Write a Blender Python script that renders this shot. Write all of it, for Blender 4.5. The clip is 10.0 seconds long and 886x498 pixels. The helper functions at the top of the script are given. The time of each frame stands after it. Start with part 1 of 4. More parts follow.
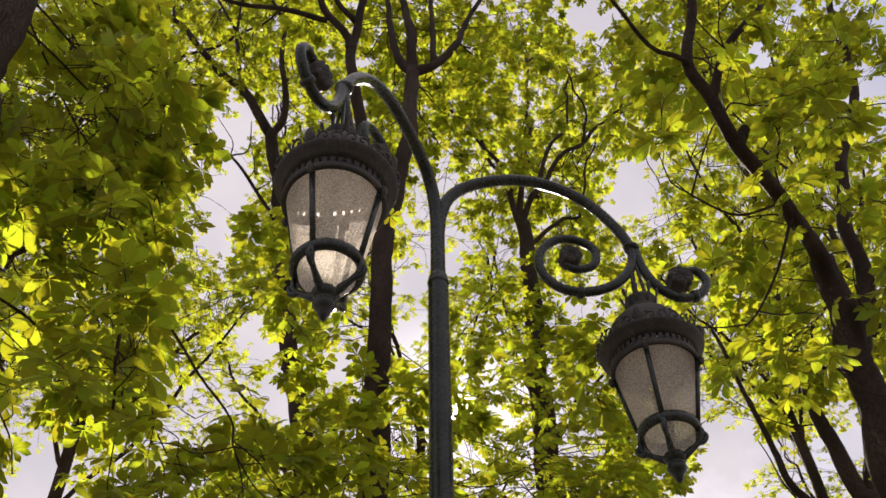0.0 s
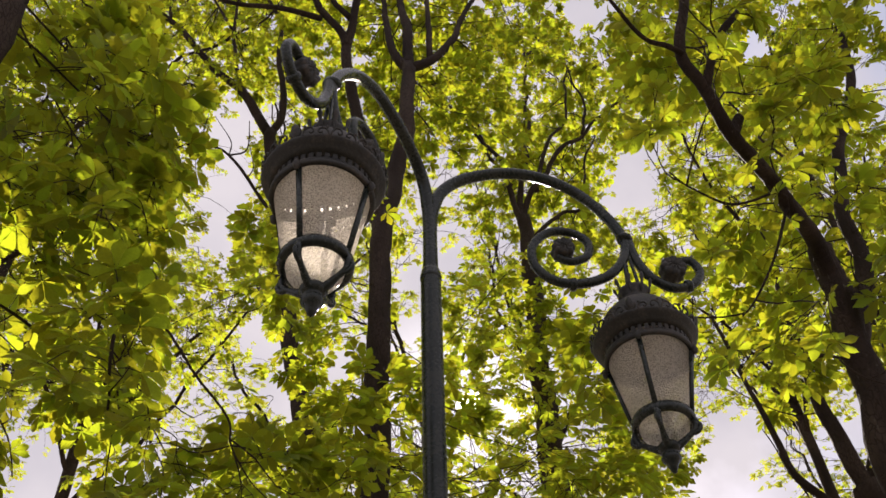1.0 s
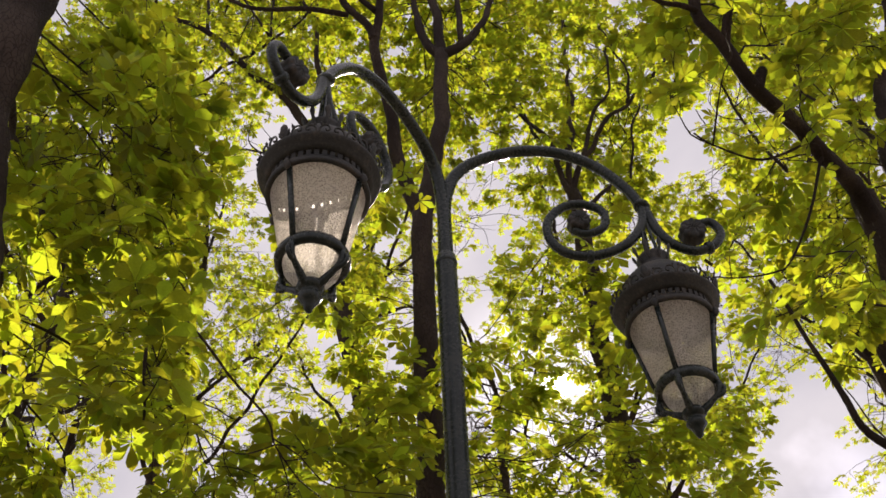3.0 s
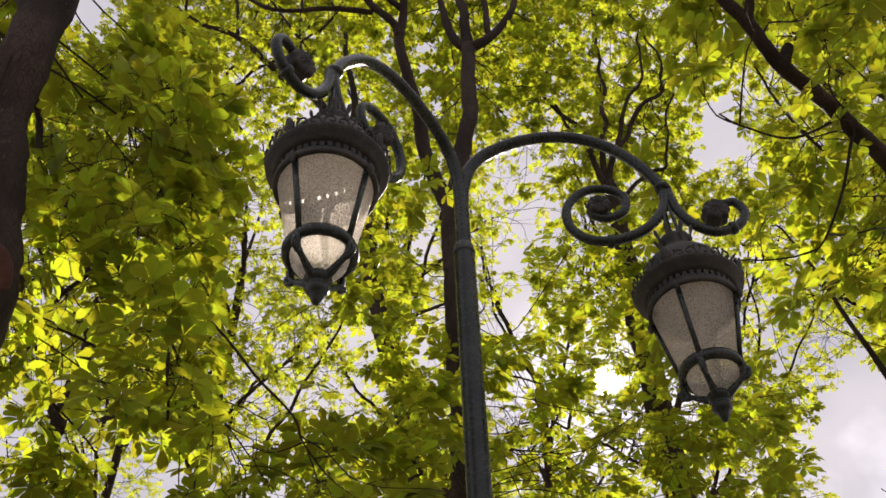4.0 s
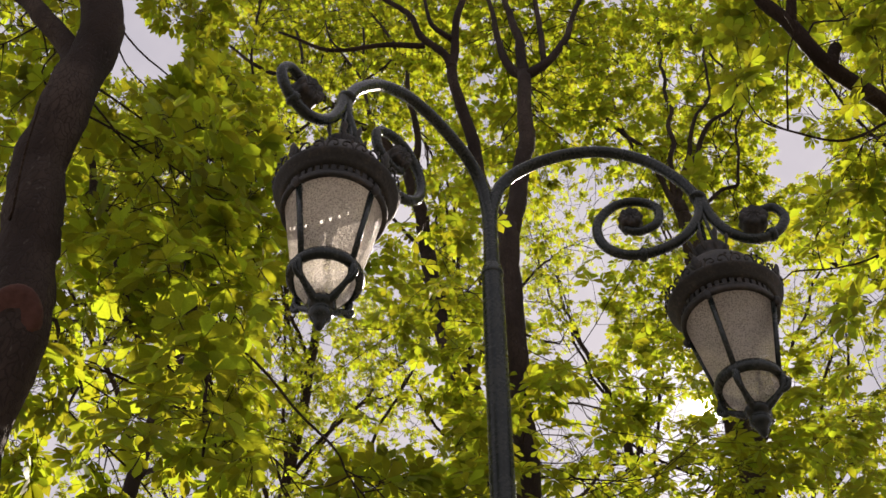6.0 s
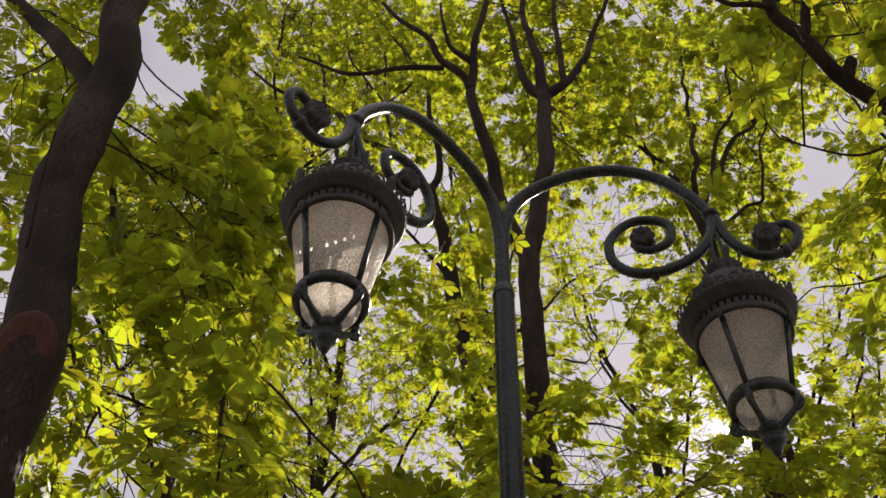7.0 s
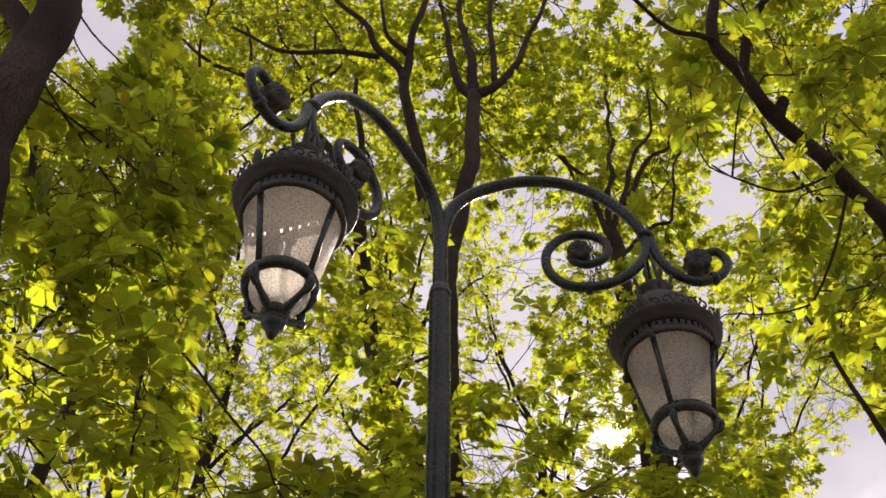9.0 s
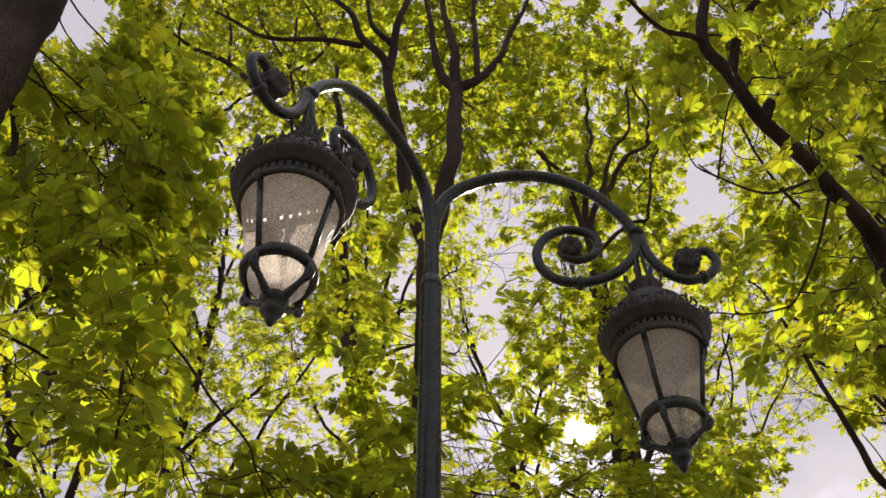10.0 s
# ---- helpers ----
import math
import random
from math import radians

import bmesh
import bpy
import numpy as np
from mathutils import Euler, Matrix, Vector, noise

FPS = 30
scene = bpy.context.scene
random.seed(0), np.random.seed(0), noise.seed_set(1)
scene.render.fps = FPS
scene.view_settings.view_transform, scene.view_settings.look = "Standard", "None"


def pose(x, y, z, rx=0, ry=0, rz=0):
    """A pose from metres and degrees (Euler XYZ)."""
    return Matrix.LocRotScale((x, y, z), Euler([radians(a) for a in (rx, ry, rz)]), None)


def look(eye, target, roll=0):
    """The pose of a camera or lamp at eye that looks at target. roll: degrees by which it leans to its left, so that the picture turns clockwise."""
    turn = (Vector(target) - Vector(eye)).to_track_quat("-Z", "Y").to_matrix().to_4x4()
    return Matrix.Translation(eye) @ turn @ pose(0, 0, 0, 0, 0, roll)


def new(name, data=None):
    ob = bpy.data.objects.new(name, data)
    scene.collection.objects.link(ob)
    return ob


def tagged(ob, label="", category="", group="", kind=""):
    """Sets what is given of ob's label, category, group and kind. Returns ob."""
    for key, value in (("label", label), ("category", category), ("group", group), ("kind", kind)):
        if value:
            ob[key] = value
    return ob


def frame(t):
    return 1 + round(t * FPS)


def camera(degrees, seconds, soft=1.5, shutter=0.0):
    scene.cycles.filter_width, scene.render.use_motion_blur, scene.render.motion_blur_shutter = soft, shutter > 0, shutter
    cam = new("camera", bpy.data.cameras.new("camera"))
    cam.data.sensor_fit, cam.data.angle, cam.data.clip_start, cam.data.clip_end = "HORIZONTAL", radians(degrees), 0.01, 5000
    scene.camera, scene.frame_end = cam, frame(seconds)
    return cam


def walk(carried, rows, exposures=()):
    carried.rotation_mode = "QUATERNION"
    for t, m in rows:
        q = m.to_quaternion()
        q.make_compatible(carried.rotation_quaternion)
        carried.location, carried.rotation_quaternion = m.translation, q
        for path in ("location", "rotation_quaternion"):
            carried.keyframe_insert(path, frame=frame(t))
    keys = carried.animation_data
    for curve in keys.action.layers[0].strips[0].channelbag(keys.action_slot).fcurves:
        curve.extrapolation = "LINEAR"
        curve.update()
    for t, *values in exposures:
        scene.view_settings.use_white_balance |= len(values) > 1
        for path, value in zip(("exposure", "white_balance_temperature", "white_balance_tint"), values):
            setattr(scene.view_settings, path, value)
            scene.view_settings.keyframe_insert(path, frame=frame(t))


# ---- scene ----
cam = camera(48.0, 10.0, soft=1.62)
PATH = [
    (0, (-0.29, -2.557, 1.745), (-0.126, -1.205, 3.21), -1.2),
    (0.5, (-0.266, -2.556, 1.74), (-0.104, -1.202, 3.204), -1.7),
    (1, (-0.243, -2.554, 1.742), (-0.088, -1.196, 3.202), -2.0),
    (1.5, (-0.205, -2.56, 1.741), (-0.072, -1.195, 3.196), -2.5),
    (2, (-0.154, -2.567, 1.734), (-0.053, -1.194, 3.184), -2.8),
    (2.5, (-0.089, -2.569, 1.731), (-0.031, -1.187, 3.175), -3.0),
    (4, (0.061, -2.503, 1.741), (-0.015, -1.122, 3.186), -2.3),
    (4.5, (0.11, -2.465, 1.747), (-0.005, -1.095, 3.2), -1.9),
    (5, (0.164, -2.436, 1.757), (0.01, -1.081, 3.22), -1.2),
    (5.5, (0.219, -2.408, 1.758), (0.021, -1.076, 3.237), -0.5),
    (7, (0.33, -2.376, 1.764), (0.036, -1.114, 3.287), 1.4),
    (7.5, (0.334, -2.388, 1.761), (0.054, -1.129, 3.289), 1.4),
    (8, (0.302, -2.404, 1.759), (0.069, -1.132, 3.285), 1.2),
    (8.5, (0.254, -2.423, 1.759), (0.09, -1.131, 3.278), 0.9),
    (9, (0.192, -2.432, 1.763), (0.094, -1.126, 3.274), 0.5),
    (9.5, (0.14, -2.439, 1.762), (0.088, -1.121, 3.266), 0.3),
    (10, (0.112, -2.438, 1.758), (0.074, -1.117, 3.259), 0.1),
]
walk(cam, [(t, look(eye, target, roll)) for t, eye, target, roll in PATH], [(0, 1.78, 6660, 20), (4.5, 1.78, 6640, 19), (5.7, 1.71, 6660, 20), (7.2, 1.52, 6620, 19), (8, 1.47, 6620, 18), (9, 1.82, 6640, 22), (10, 1.75, 6640, 20)])

# ---- light ----
SUN_DIR = Vector((0.1124, 0.7817, 0.6134)).normalized()
SUN_EL = math.asin(SUN_DIR.z)
sun = new("sun", bpy.data.lights.new("sun", "SUN"))
sun.data.energy, sun.data.angle, sun.data.color = 3.4, radians(0.55), (1.0, 0.92, 0.78)
sun.matrix_world = look(SUN_DIR * 60, (0, 0, 0))

world = bpy.data.worlds.new("sky")
scene.world = world
world.use_nodes = True
wn, wl = world.node_tree.nodes, world.node_tree.links
wn.clear()
w_out, w_bg = wn.new("ShaderNodeOutputWorld"), wn.new("ShaderNodeBackground")
w_sky = wn.new("ShaderNodeTexSky")
w_sky.sky_type, w_sky.sun_disc = "NISHITA", False
w_sky.sun_elevation, w_sky.sun_rotation = SUN_EL, math.atan2(SUN_DIR.x, SUN_DIR.y)
w_gain = wn.new("ShaderNodeMixRGB")
w_gain.blend_type = "MULTIPLY"
w_gain.inputs[0].default_value = 1.0
w_gain.inputs[2].default_value = (0.05, 0.05, 0.05, 1)
w_coord, w_noise, w_ramp = wn.new("ShaderNodeTexCoord"), wn.new("ShaderNodeTexNoise"), wn.new("ShaderNodeValToRGB")
w_noise.inputs["Scale"].default_value, w_noise.inputs["Detail"].default_value = 3.2, 6.0
w_ramp.color_ramp.elements[0].position, w_ramp.color_ramp.elements[1].position = 0.24, 0.44
w_tone, w_shade = wn.new("ShaderNodeTexNoise"), wn.new("ShaderNodeValToRGB")
w_tone.inputs["Scale"].default_value, w_tone.inputs["Detail"].default_value = 6.0, 5.0
w_shade.color_ramp.elements[0].position, w_shade.color_ramp.elements[0].color = 0.32, (0.162, 0.164, 0.180, 1)
w_shade.color_ramp.elements[1].position, w_shade.color_ramp.elements[1].color = 0.62, (0.222, 0.219, 0.225, 1)
w_mix = wn.new("ShaderNodeMixRGB")
w_dot, w_disc = wn.new("ShaderNodeVectorMath"), wn.new("ShaderNodeMapRange")
w_dot.operation = "DOT_PRODUCT"
w_dot.inputs[1].default_value = SUN_DIR
w_disc.interpolation_type = "SMOOTHSTEP"
w_disc.inputs["From Min"].default_value, w_disc.inputs["From Max"].default_value = math.cos(radians(0.95)), math.cos(radians(0.30))
w_disc.inputs["To Max"].default_value = 14.0
w_halo = wn.new("ShaderNodeMapRange")
w_halo.interpolation_type = "SMOOTHSTEP"
w_halo.inputs["From Min"].default_value, w_halo.inputs["From Max"].default_value = math.cos(radians(7.0)), math.cos(radians(0.5))
w_halo.inputs["To Max"].default_value = 0.14
w_sum = wn.new("ShaderNodeMath")
w_add = wn.new("ShaderNodeMixRGB")
w_add.blend_type = "ADD"
w_add.inputs[0].default_value = 1.0
wl.new(w_sky.outputs[0], w_gain.inputs[1])
wl.new(w_coord.outputs["Generated"], w_noise.inputs["Vector"])
wl.new(w_coord.outputs["Generated"], w_tone.inputs["Vector"])
wl.new(w_coord.outputs["Generated"], w_dot.inputs[0])
wl.new(w_noise.outputs[0], w_ramp.inputs[0])
wl.new(w_tone.outputs[0], w_shade.inputs[0])
wl.new(w_ramp.outputs[0], w_mix.inputs[0])
wl.new(w_gain.outputs[0], w_mix.inputs[1])
wl.new(w_shade.outputs[0], w_mix.inputs[2])
wl.new(w_dot.outputs["Value"], w_disc.inputs["Value"])
wl.new(w_mix.outputs[0], w_add.inputs[1])
wl.new(w_dot.outputs["Value"], w_halo.inputs["Value"])
wl.new(w_disc.outputs[0], w_sum.inputs[0])
wl.new(w_halo.outputs[0], w_sum.inputs[1])
wl.new(w_sum.outputs[0], w_add.inputs[2])
wl.new(w_add.outputs[0], w_bg.inputs[0])
wl.new(w_bg.outputs[0], w_out.inputs[0])


# ---- materials ----
def blank(name):
    m = bpy.data.materials.new(name)
    m.use_nodes = True
    m.node_tree.nodes.clear()
    return m, m.node_tree.nodes, m.node_tree.links


def ramp_node(n, stops):
    r = n.new("ShaderNodeValToRGB")
    while len(r.color_ramp.elements) < len(stops):
        r.color_ramp.elements.new(0.5)
    for e, (p, c) in zip(r.color_ramp.elements, stops):
        e.position, e.color = p, (*c, 1)
    return r


def surface(name, stops, scale, rough, bump=0.3, bump_scale=None, metal=0.0, stretch=(1, 1, 1), bump_distance=0.01, spec=0.5):
    """Noise-toned principled surface: a coarse and a fine noise, and a relief."""
    m, n, l = blank(name)
    out, b = n.new("ShaderNodeOutputMaterial"), n.new("ShaderNodeBsdfPrincipled")
    co, mp = n.new("ShaderNodeTexCoord"), n.new("ShaderNodeMapping")
    mp.inputs["Scale"].default_value = stretch
    big, fine, mixed = n.new("ShaderNodeTexNoise"), n.new("ShaderNodeTexNoise"), n.new("ShaderNodeMath")
    big.inputs["Scale"].default_value, big.inputs["Detail"].default_value = scale, 6
    fine.inputs["Scale"].default_value, fine.inputs["Detail"].default_value = bump_scale or scale * 6, 8
    mixed.operation = "MULTIPLY_ADD"
    mixed.inputs[1].default_value = 0.45
    half = n.new("ShaderNodeMath")
    half.operation = "MULTIPLY"
    half.inputs[1].default_value = 0.55
    r = ramp_node(n, stops)
    bp = n.new("ShaderNodeBump")
    bp.inputs["Strength"].default_value, bp.inputs["Distance"].default_value = bump, bump_distance
    rr = n.new("ShaderNodeMapRange")
    rr.inputs["To Min"].default_value, rr.inputs["To Max"].default_value = rough - 0.12, rough + 0.15
    l.new(co.outputs["Object"], mp.inputs[0])
    for x in (big, fine):
        l.new(mp.outputs[0], x.inputs["Vector"])
    l.new(big.outputs[0], half.inputs[0])
    l.new(fine.outputs[0], mixed.inputs[0])
    l.new(half.outputs[0], mixed.inputs[2])
    l.new(mixed.outputs[0], r.inputs[0])
    l.new(mixed.outputs[0], rr.inputs[0])
    l.new(fine.outputs[0], bp.inputs["Height"])
    l.new(r.outputs[0], b.inputs["Base Color"])
    l.new(rr.outputs[0], b.inputs["Roughness"])
    l.new(bp.outputs[0], b.inputs["Normal"])
    b.inputs["Metallic"].default_value = metal
    b.inputs["Specular IOR Level"].default_value = spec
    l.new(b.outputs[0], out.inputs[0])
    return m


def leaf_material(name, top, through_colour, share):
    """A thin leaf: glossy skin, and sunlight that comes through from the other side."""
    m, n, l = blank(name)
    out, b, tr, mix = n.new("ShaderNodeOutputMaterial"), n.new("ShaderNodeBsdfPrincipled"), n.new("ShaderNodeBsdfTranslucent"), n.new("ShaderNodeMixShader")
    geo, info, add = n.new("ShaderNodeNewGeometry"), n.new("ShaderNodeObjectInfo"), n.new("ShaderNodeMath")
    frac = n.new("ShaderNodeMath")
    frac.operation = "FRACT"
    co, spots = n.new("ShaderNodeTexCoord"), n.new("ShaderNodeTexNoise")
    spots.inputs["Scale"].default_value, spots.inputs["Detail"].default_value = 14, 5
    hue_a, hue_b = n.new("ShaderNodeHueSaturation"), n.new("ShaderNodeHueSaturation")
    hue_a.inputs["Color"].default_value, hue_b.inputs["Color"].default_value = (*top, 1), (*through_colour, 1)
    h, v, v2 = n.new("ShaderNodeMapRange"), n.new("ShaderNodeMapRange"), n.new("ShaderNodeMath")
    h.inputs["To Min"].default_value, h.inputs["To Max"].default_value = 0.472, 0.522
    v.inputs["To Min"].default_value, v.inputs["To Max"].default_value = 0.66, 1.24
    v2.operation = "MULTIPLY_ADD"
    v2.inputs[1].default_value = 0.5
    l.new(geo.outputs["Random Per Island"], add.inputs[0])
    l.new(info.outputs["Random"], add.inputs[1])
    l.new(add.outputs[0], frac.inputs[0])
    l.new(frac.outputs[0], h.inputs[0])
    l.new(frac.outputs[0], v.inputs[0])
    l.new(co.outputs["Object"], spots.inputs["Vector"])
    l.new(spots.outputs[0], v2.inputs[0])
    sub = n.new("ShaderNodeMath")
    sub.operation = "SUBTRACT"
    sub.inputs[1].default_value = 0.25
    l.new(v.outputs[0], sub.inputs[0])
    l.new(sub.outputs[0], v2.inputs[2])
    for q in (hue_a, hue_b):
        l.new(h.outputs[0], q.inputs["Hue"])
        l.new(v2.outputs[0], q.inputs["Value"])
    bp = n.new("ShaderNodeBump")
    bp.inputs["Strength"].default_value, bp.inputs["Distance"].default_value = 0.35, 0.01
    l.new(spots.outputs[0], bp.inputs["Height"])
    l.new(bp.outputs[0], b.inputs["Normal"])
    l.new(hue_a.outputs[0], b.inputs["Base Color"])
    l.new(hue_b.outputs[0], tr.inputs["Color"])
    b.inputs["Roughness"].default_value, b.inputs["Specular IOR Level"].default_value = 0.55, 0.3
    mix.inputs[0].default_value = share
    l.new(b.outputs[0], mix.inputs[1])
    l.new(tr.outputs[0], mix.inputs[2])
    l.new(mix.outputs[0], out.inputs[0])
    return m


def frosted_glass(name, colour, clear_low, clear_high, grain):
    """Thin hammered glass: part of the light scatters, part goes straight through the pits, the relief glints."""
    m, n, l = blank(name)
    out = n.new("ShaderNodeOutputMaterial")
    co, pits, cloud = n.new("ShaderNodeTexCoord"), n.new("ShaderNodeTexVoronoi"), n.new("ShaderNodeTexNoise")
    pits.inputs["Scale"].default_value = grain
    cloud.inputs["Scale"].default_value, cloud.inputs["Detail"].default_value = 9, 5
    bp = n.new("ShaderNodeBump")
    bp.inputs["Strength"].default_value, bp.inputs["Distance"].default_value = 1.0, 0.006
    tr, cl, gl = n.new("ShaderNodeBsdfTranslucent"), n.new("ShaderNodeBsdfTransparent"), n.new("ShaderNodeBsdfGlossy")
    tone = ramp_node(n, [(0.3, tuple(c * 0.86 for c in colour)), (0.7, colour)])
    share = n.new("ShaderNodeMapRange")
    share.inputs["From Min"].default_value, share.inputs["From Max"].default_value = 0.12, 0.55
    share.inputs["To Min"].default_value, share.inputs["To Max"].default_value = clear_high, clear_low
    cl.inputs["Color"].default_value = (0.97, 0.95, 0.92, 1)
    gl.inputs["Roughness"].default_value = 0.20
    a, c = n.new("ShaderNodeMixShader"), n.new("ShaderNodeMixShader")
    c.inputs[0].default_value = 0.06
    l.new(co.outputs["Object"], pits.inputs["Vector"])
    l.new(co.outputs["Object"], cloud.inputs["Vector"])
    l.new(pits.outputs["Distance"], bp.inputs["Height"])
    l.new(pits.outputs["Distance"], share.inputs["Value"])
    l.new(cloud.outputs[0], tone.inputs[0])
    l.new(tone.outputs[0], tr.inputs[0])
    l.new(bp.outputs[0], gl.inputs["Normal"])
    l.new(bp.outputs[0], tr.inputs["Normal"])
    l.new(share.outputs[0], a.inputs[0])
    l.new(tr.outputs[0], a.inputs[1])
    l.new(cl.outputs[0], a.inputs[2])
    l.new(a.outputs[0], c.inputs[1])
    l.new(gl.outputs[0], c.inputs[2])
    l.new(c.outputs[0], out.inputs[0])
    return m


def bark(name):
    """Chestnut bark: long plates with dark cracks between them, small pale lichen spots, coarse stains."""
    m, n, l = blank(name)
    out, b = n.new("ShaderNodeOutputMaterial"), n.new("ShaderNodeBsdfPrincipled")
    co, mp = n.new("ShaderNodeTexCoord"), n.new("ShaderNodeMapping")
    mp.inputs["Scale"].default_value = (1, 1, 0.4)
    warp, bend = n.new("ShaderNodeTexNoise"), n.new("ShaderNodeMixRGB")
    warp.inputs["Scale"].default_value, warp.inputs["Detail"].default_value = 11, 4
    bend.blend_type = "ADD"
    bend.inputs[0].default_value = 0.09
    plates, grain, stain, spots = n.new("ShaderNodeTexVoronoi"), n.new("ShaderNodeTexNoise"), n.new("ShaderNodeTexNoise"), n.new("ShaderNodeTexNoise")
    plates.feature = "DISTANCE_TO_EDGE"
    plates.inputs["Scale"].default_value = 44
    grain.inputs["Scale"].default_value, grain.inputs["Detail"].default_value = 70, 7
    stain.inputs["Scale"].default_value, stain.inputs["Detail"].default_value = 4.5, 6
    spots.inputs["Scale"].default_value, spots.inputs["Detail"].default_value = 48, 2
    crack = n.new("ShaderNodeMapRange")
    crack.inputs["From Max"].default_value = 0.11
    tone = ramp_node(n, [(0.34, (0.019, 0.0126, 0.0100)), (0.50, (0.035, 0.0238, 0.0182)), (0.66, (0.062, 0.044, 0.034))])
    dark, pale, lichen = n.new("ShaderNodeMixRGB"), n.new("ShaderNodeMixRGB"), n.new("ShaderNodeMapRange")
    dark.inputs[1].default_value = (0.022, 0.0150, 0.0118, 1)
    pale.inputs[2].default_value = (0.095, 0.078, 0.062, 1)
    lichen.inputs["From Min"].default_value, lichen.inputs["From Max"].default_value = 0.66, 0.80
    height, bp = n.new("ShaderNodeMath"), n.new("ShaderNodeBump")
    height.operation = "MULTIPLY_ADD"
    height.inputs[1].default_value = 0.35
    bp.inputs["Strength"].default_value, bp.inputs["Distance"].default_value = 0.6, 0.005
    l.new(co.outputs["Object"], mp.inputs[0])
    l.new(mp.outputs[0], warp.inputs["Vector"])
    l.new(mp.outputs[0], bend.inputs[1])
    l.new(warp.outputs["Color"], bend.inputs[2])
    l.new(bend.outputs[0], plates.inputs["Vector"])
    for x in (grain, stain, spots):
        l.new(mp.outputs[0], x.inputs["Vector"])
    l.new(plates.outputs["Distance"], crack.inputs["Value"])
    l.new(stain.outputs[0], tone.inputs[0])
    l.new(crack.outputs[0], dark.inputs[0])
    l.new(tone.outputs[0], dark.inputs[2])
    l.new(spots.outputs[0], lichen.inputs["Value"])
    l.new(lichen.outputs[0], pale.inputs[0])
    l.new(dark.outputs[0], pale.inputs[1])
    l.new(pale.outputs[0], b.inputs["Base Color"])
    l.new(grain.outputs[0], height.inputs[0])
    l.new(crack.outputs[0], height.inputs[2])
    l.new(height.outputs[0], bp.inputs["Height"])
    l.new(bp.outputs[0], b.inputs["Normal"])
    b.inputs["Roughness"].default_value, b.inputs["Specular IOR Level"].default_value = 0.9, 0.2
    l.new(b.outputs[0], out.inputs[0])
    return m


PAINT = surface("green_black_paint", [(0.38, (0.010, 0.014, 0.012)), (0.52, (0.018, 0.024, 0.021)), (0.66, (0.032, 0.035, 0.029))], 14, 0.25, 0.22, 90, bump_distance=0.002, spec=0.30)
RUSTY = surface("weathered_cap_paint", [(0.38, (0.009, 0.009, 0.007)), (0.50, (0.018, 0.017, 0.014)), (0.64, (0.052, 0.040, 0.030))], 18, 0.60, 0.5, 110, bump_distance=0.003)
BARK = bark("chestnut_bark")
TWIG = surface("twig_bark", [(0.3, (0.014, 0.009, 0.007)), (0.7, (0.050, 0.034, 0.025))], 12, 0.85, 0.5, 60, spec=0.2)
WOUND = surface("healed_wood", [(0.3, (0.050, 0.020, 0.014)), (0.7, (0.11, 0.050, 0.036))], 9, 0.85, 0.6, 40, spec=0.2)
# the ground is out of view; its tone is chosen to bounce light upwards
EARTH = surface("park_earth", [(0.36, (0.085, 0.070, 0.052)), (0.50, (0.138, 0.118, 0.090)), (0.62, (0.210, 0.185, 0.148))], 0.9, 0.92, 0.9, 60, bump_distance=0.012, spec=0.2)
LEAF = leaf_material("chestnut_leaf", (0.098, 0.148, 0.024), (0.385, 0.430, 0.016), 0.62)
GLASS = frosted_glass("hammered_milky_glass", (0.93, 0.90, 0.86), 0.20, 0.72, 180)
BOWL = frosted_glass("hammered_clear_glass", (0.97, 0.96, 0.94), 0.30, 0.75, 170)
INNER = frosted_glass("glass_inner_face", (0.95, 0.94, 0.92), 0.90, 0.98, 170)
LAMP_WHITE = surface("white_enamel", [(0.3, (0.55, 0.53, 0.48)), (0.7, (0.72, 0.70, 0.66))], 8, 0.4, 0.05)


# ---- mesh helpers ----
def smooth_path(points, steps):
    """Catmull-Rom curve through the points, as an array."""
    p = np.array(points, float)
    p = np.vstack([2 * p[0] - p[1], p, 2 * p[-1] - p[-2]])
    t = np.linspace(0, 1, steps, endpoint=False)[:, None]
    rows = []
    for i in range(1, len(p) - 2):
        a, b, c, d = p[i - 1], p[i], p[i + 1], p[i + 2]
        rows.append(0.5 * (2 * b + (c - a) * t + (2 * a - 5 * b + 4 * c - d) * t ** 2 + (3 * b - a - 3 * c + d) * t ** 3))
    return np.vstack(rows + [p[-2][None]])


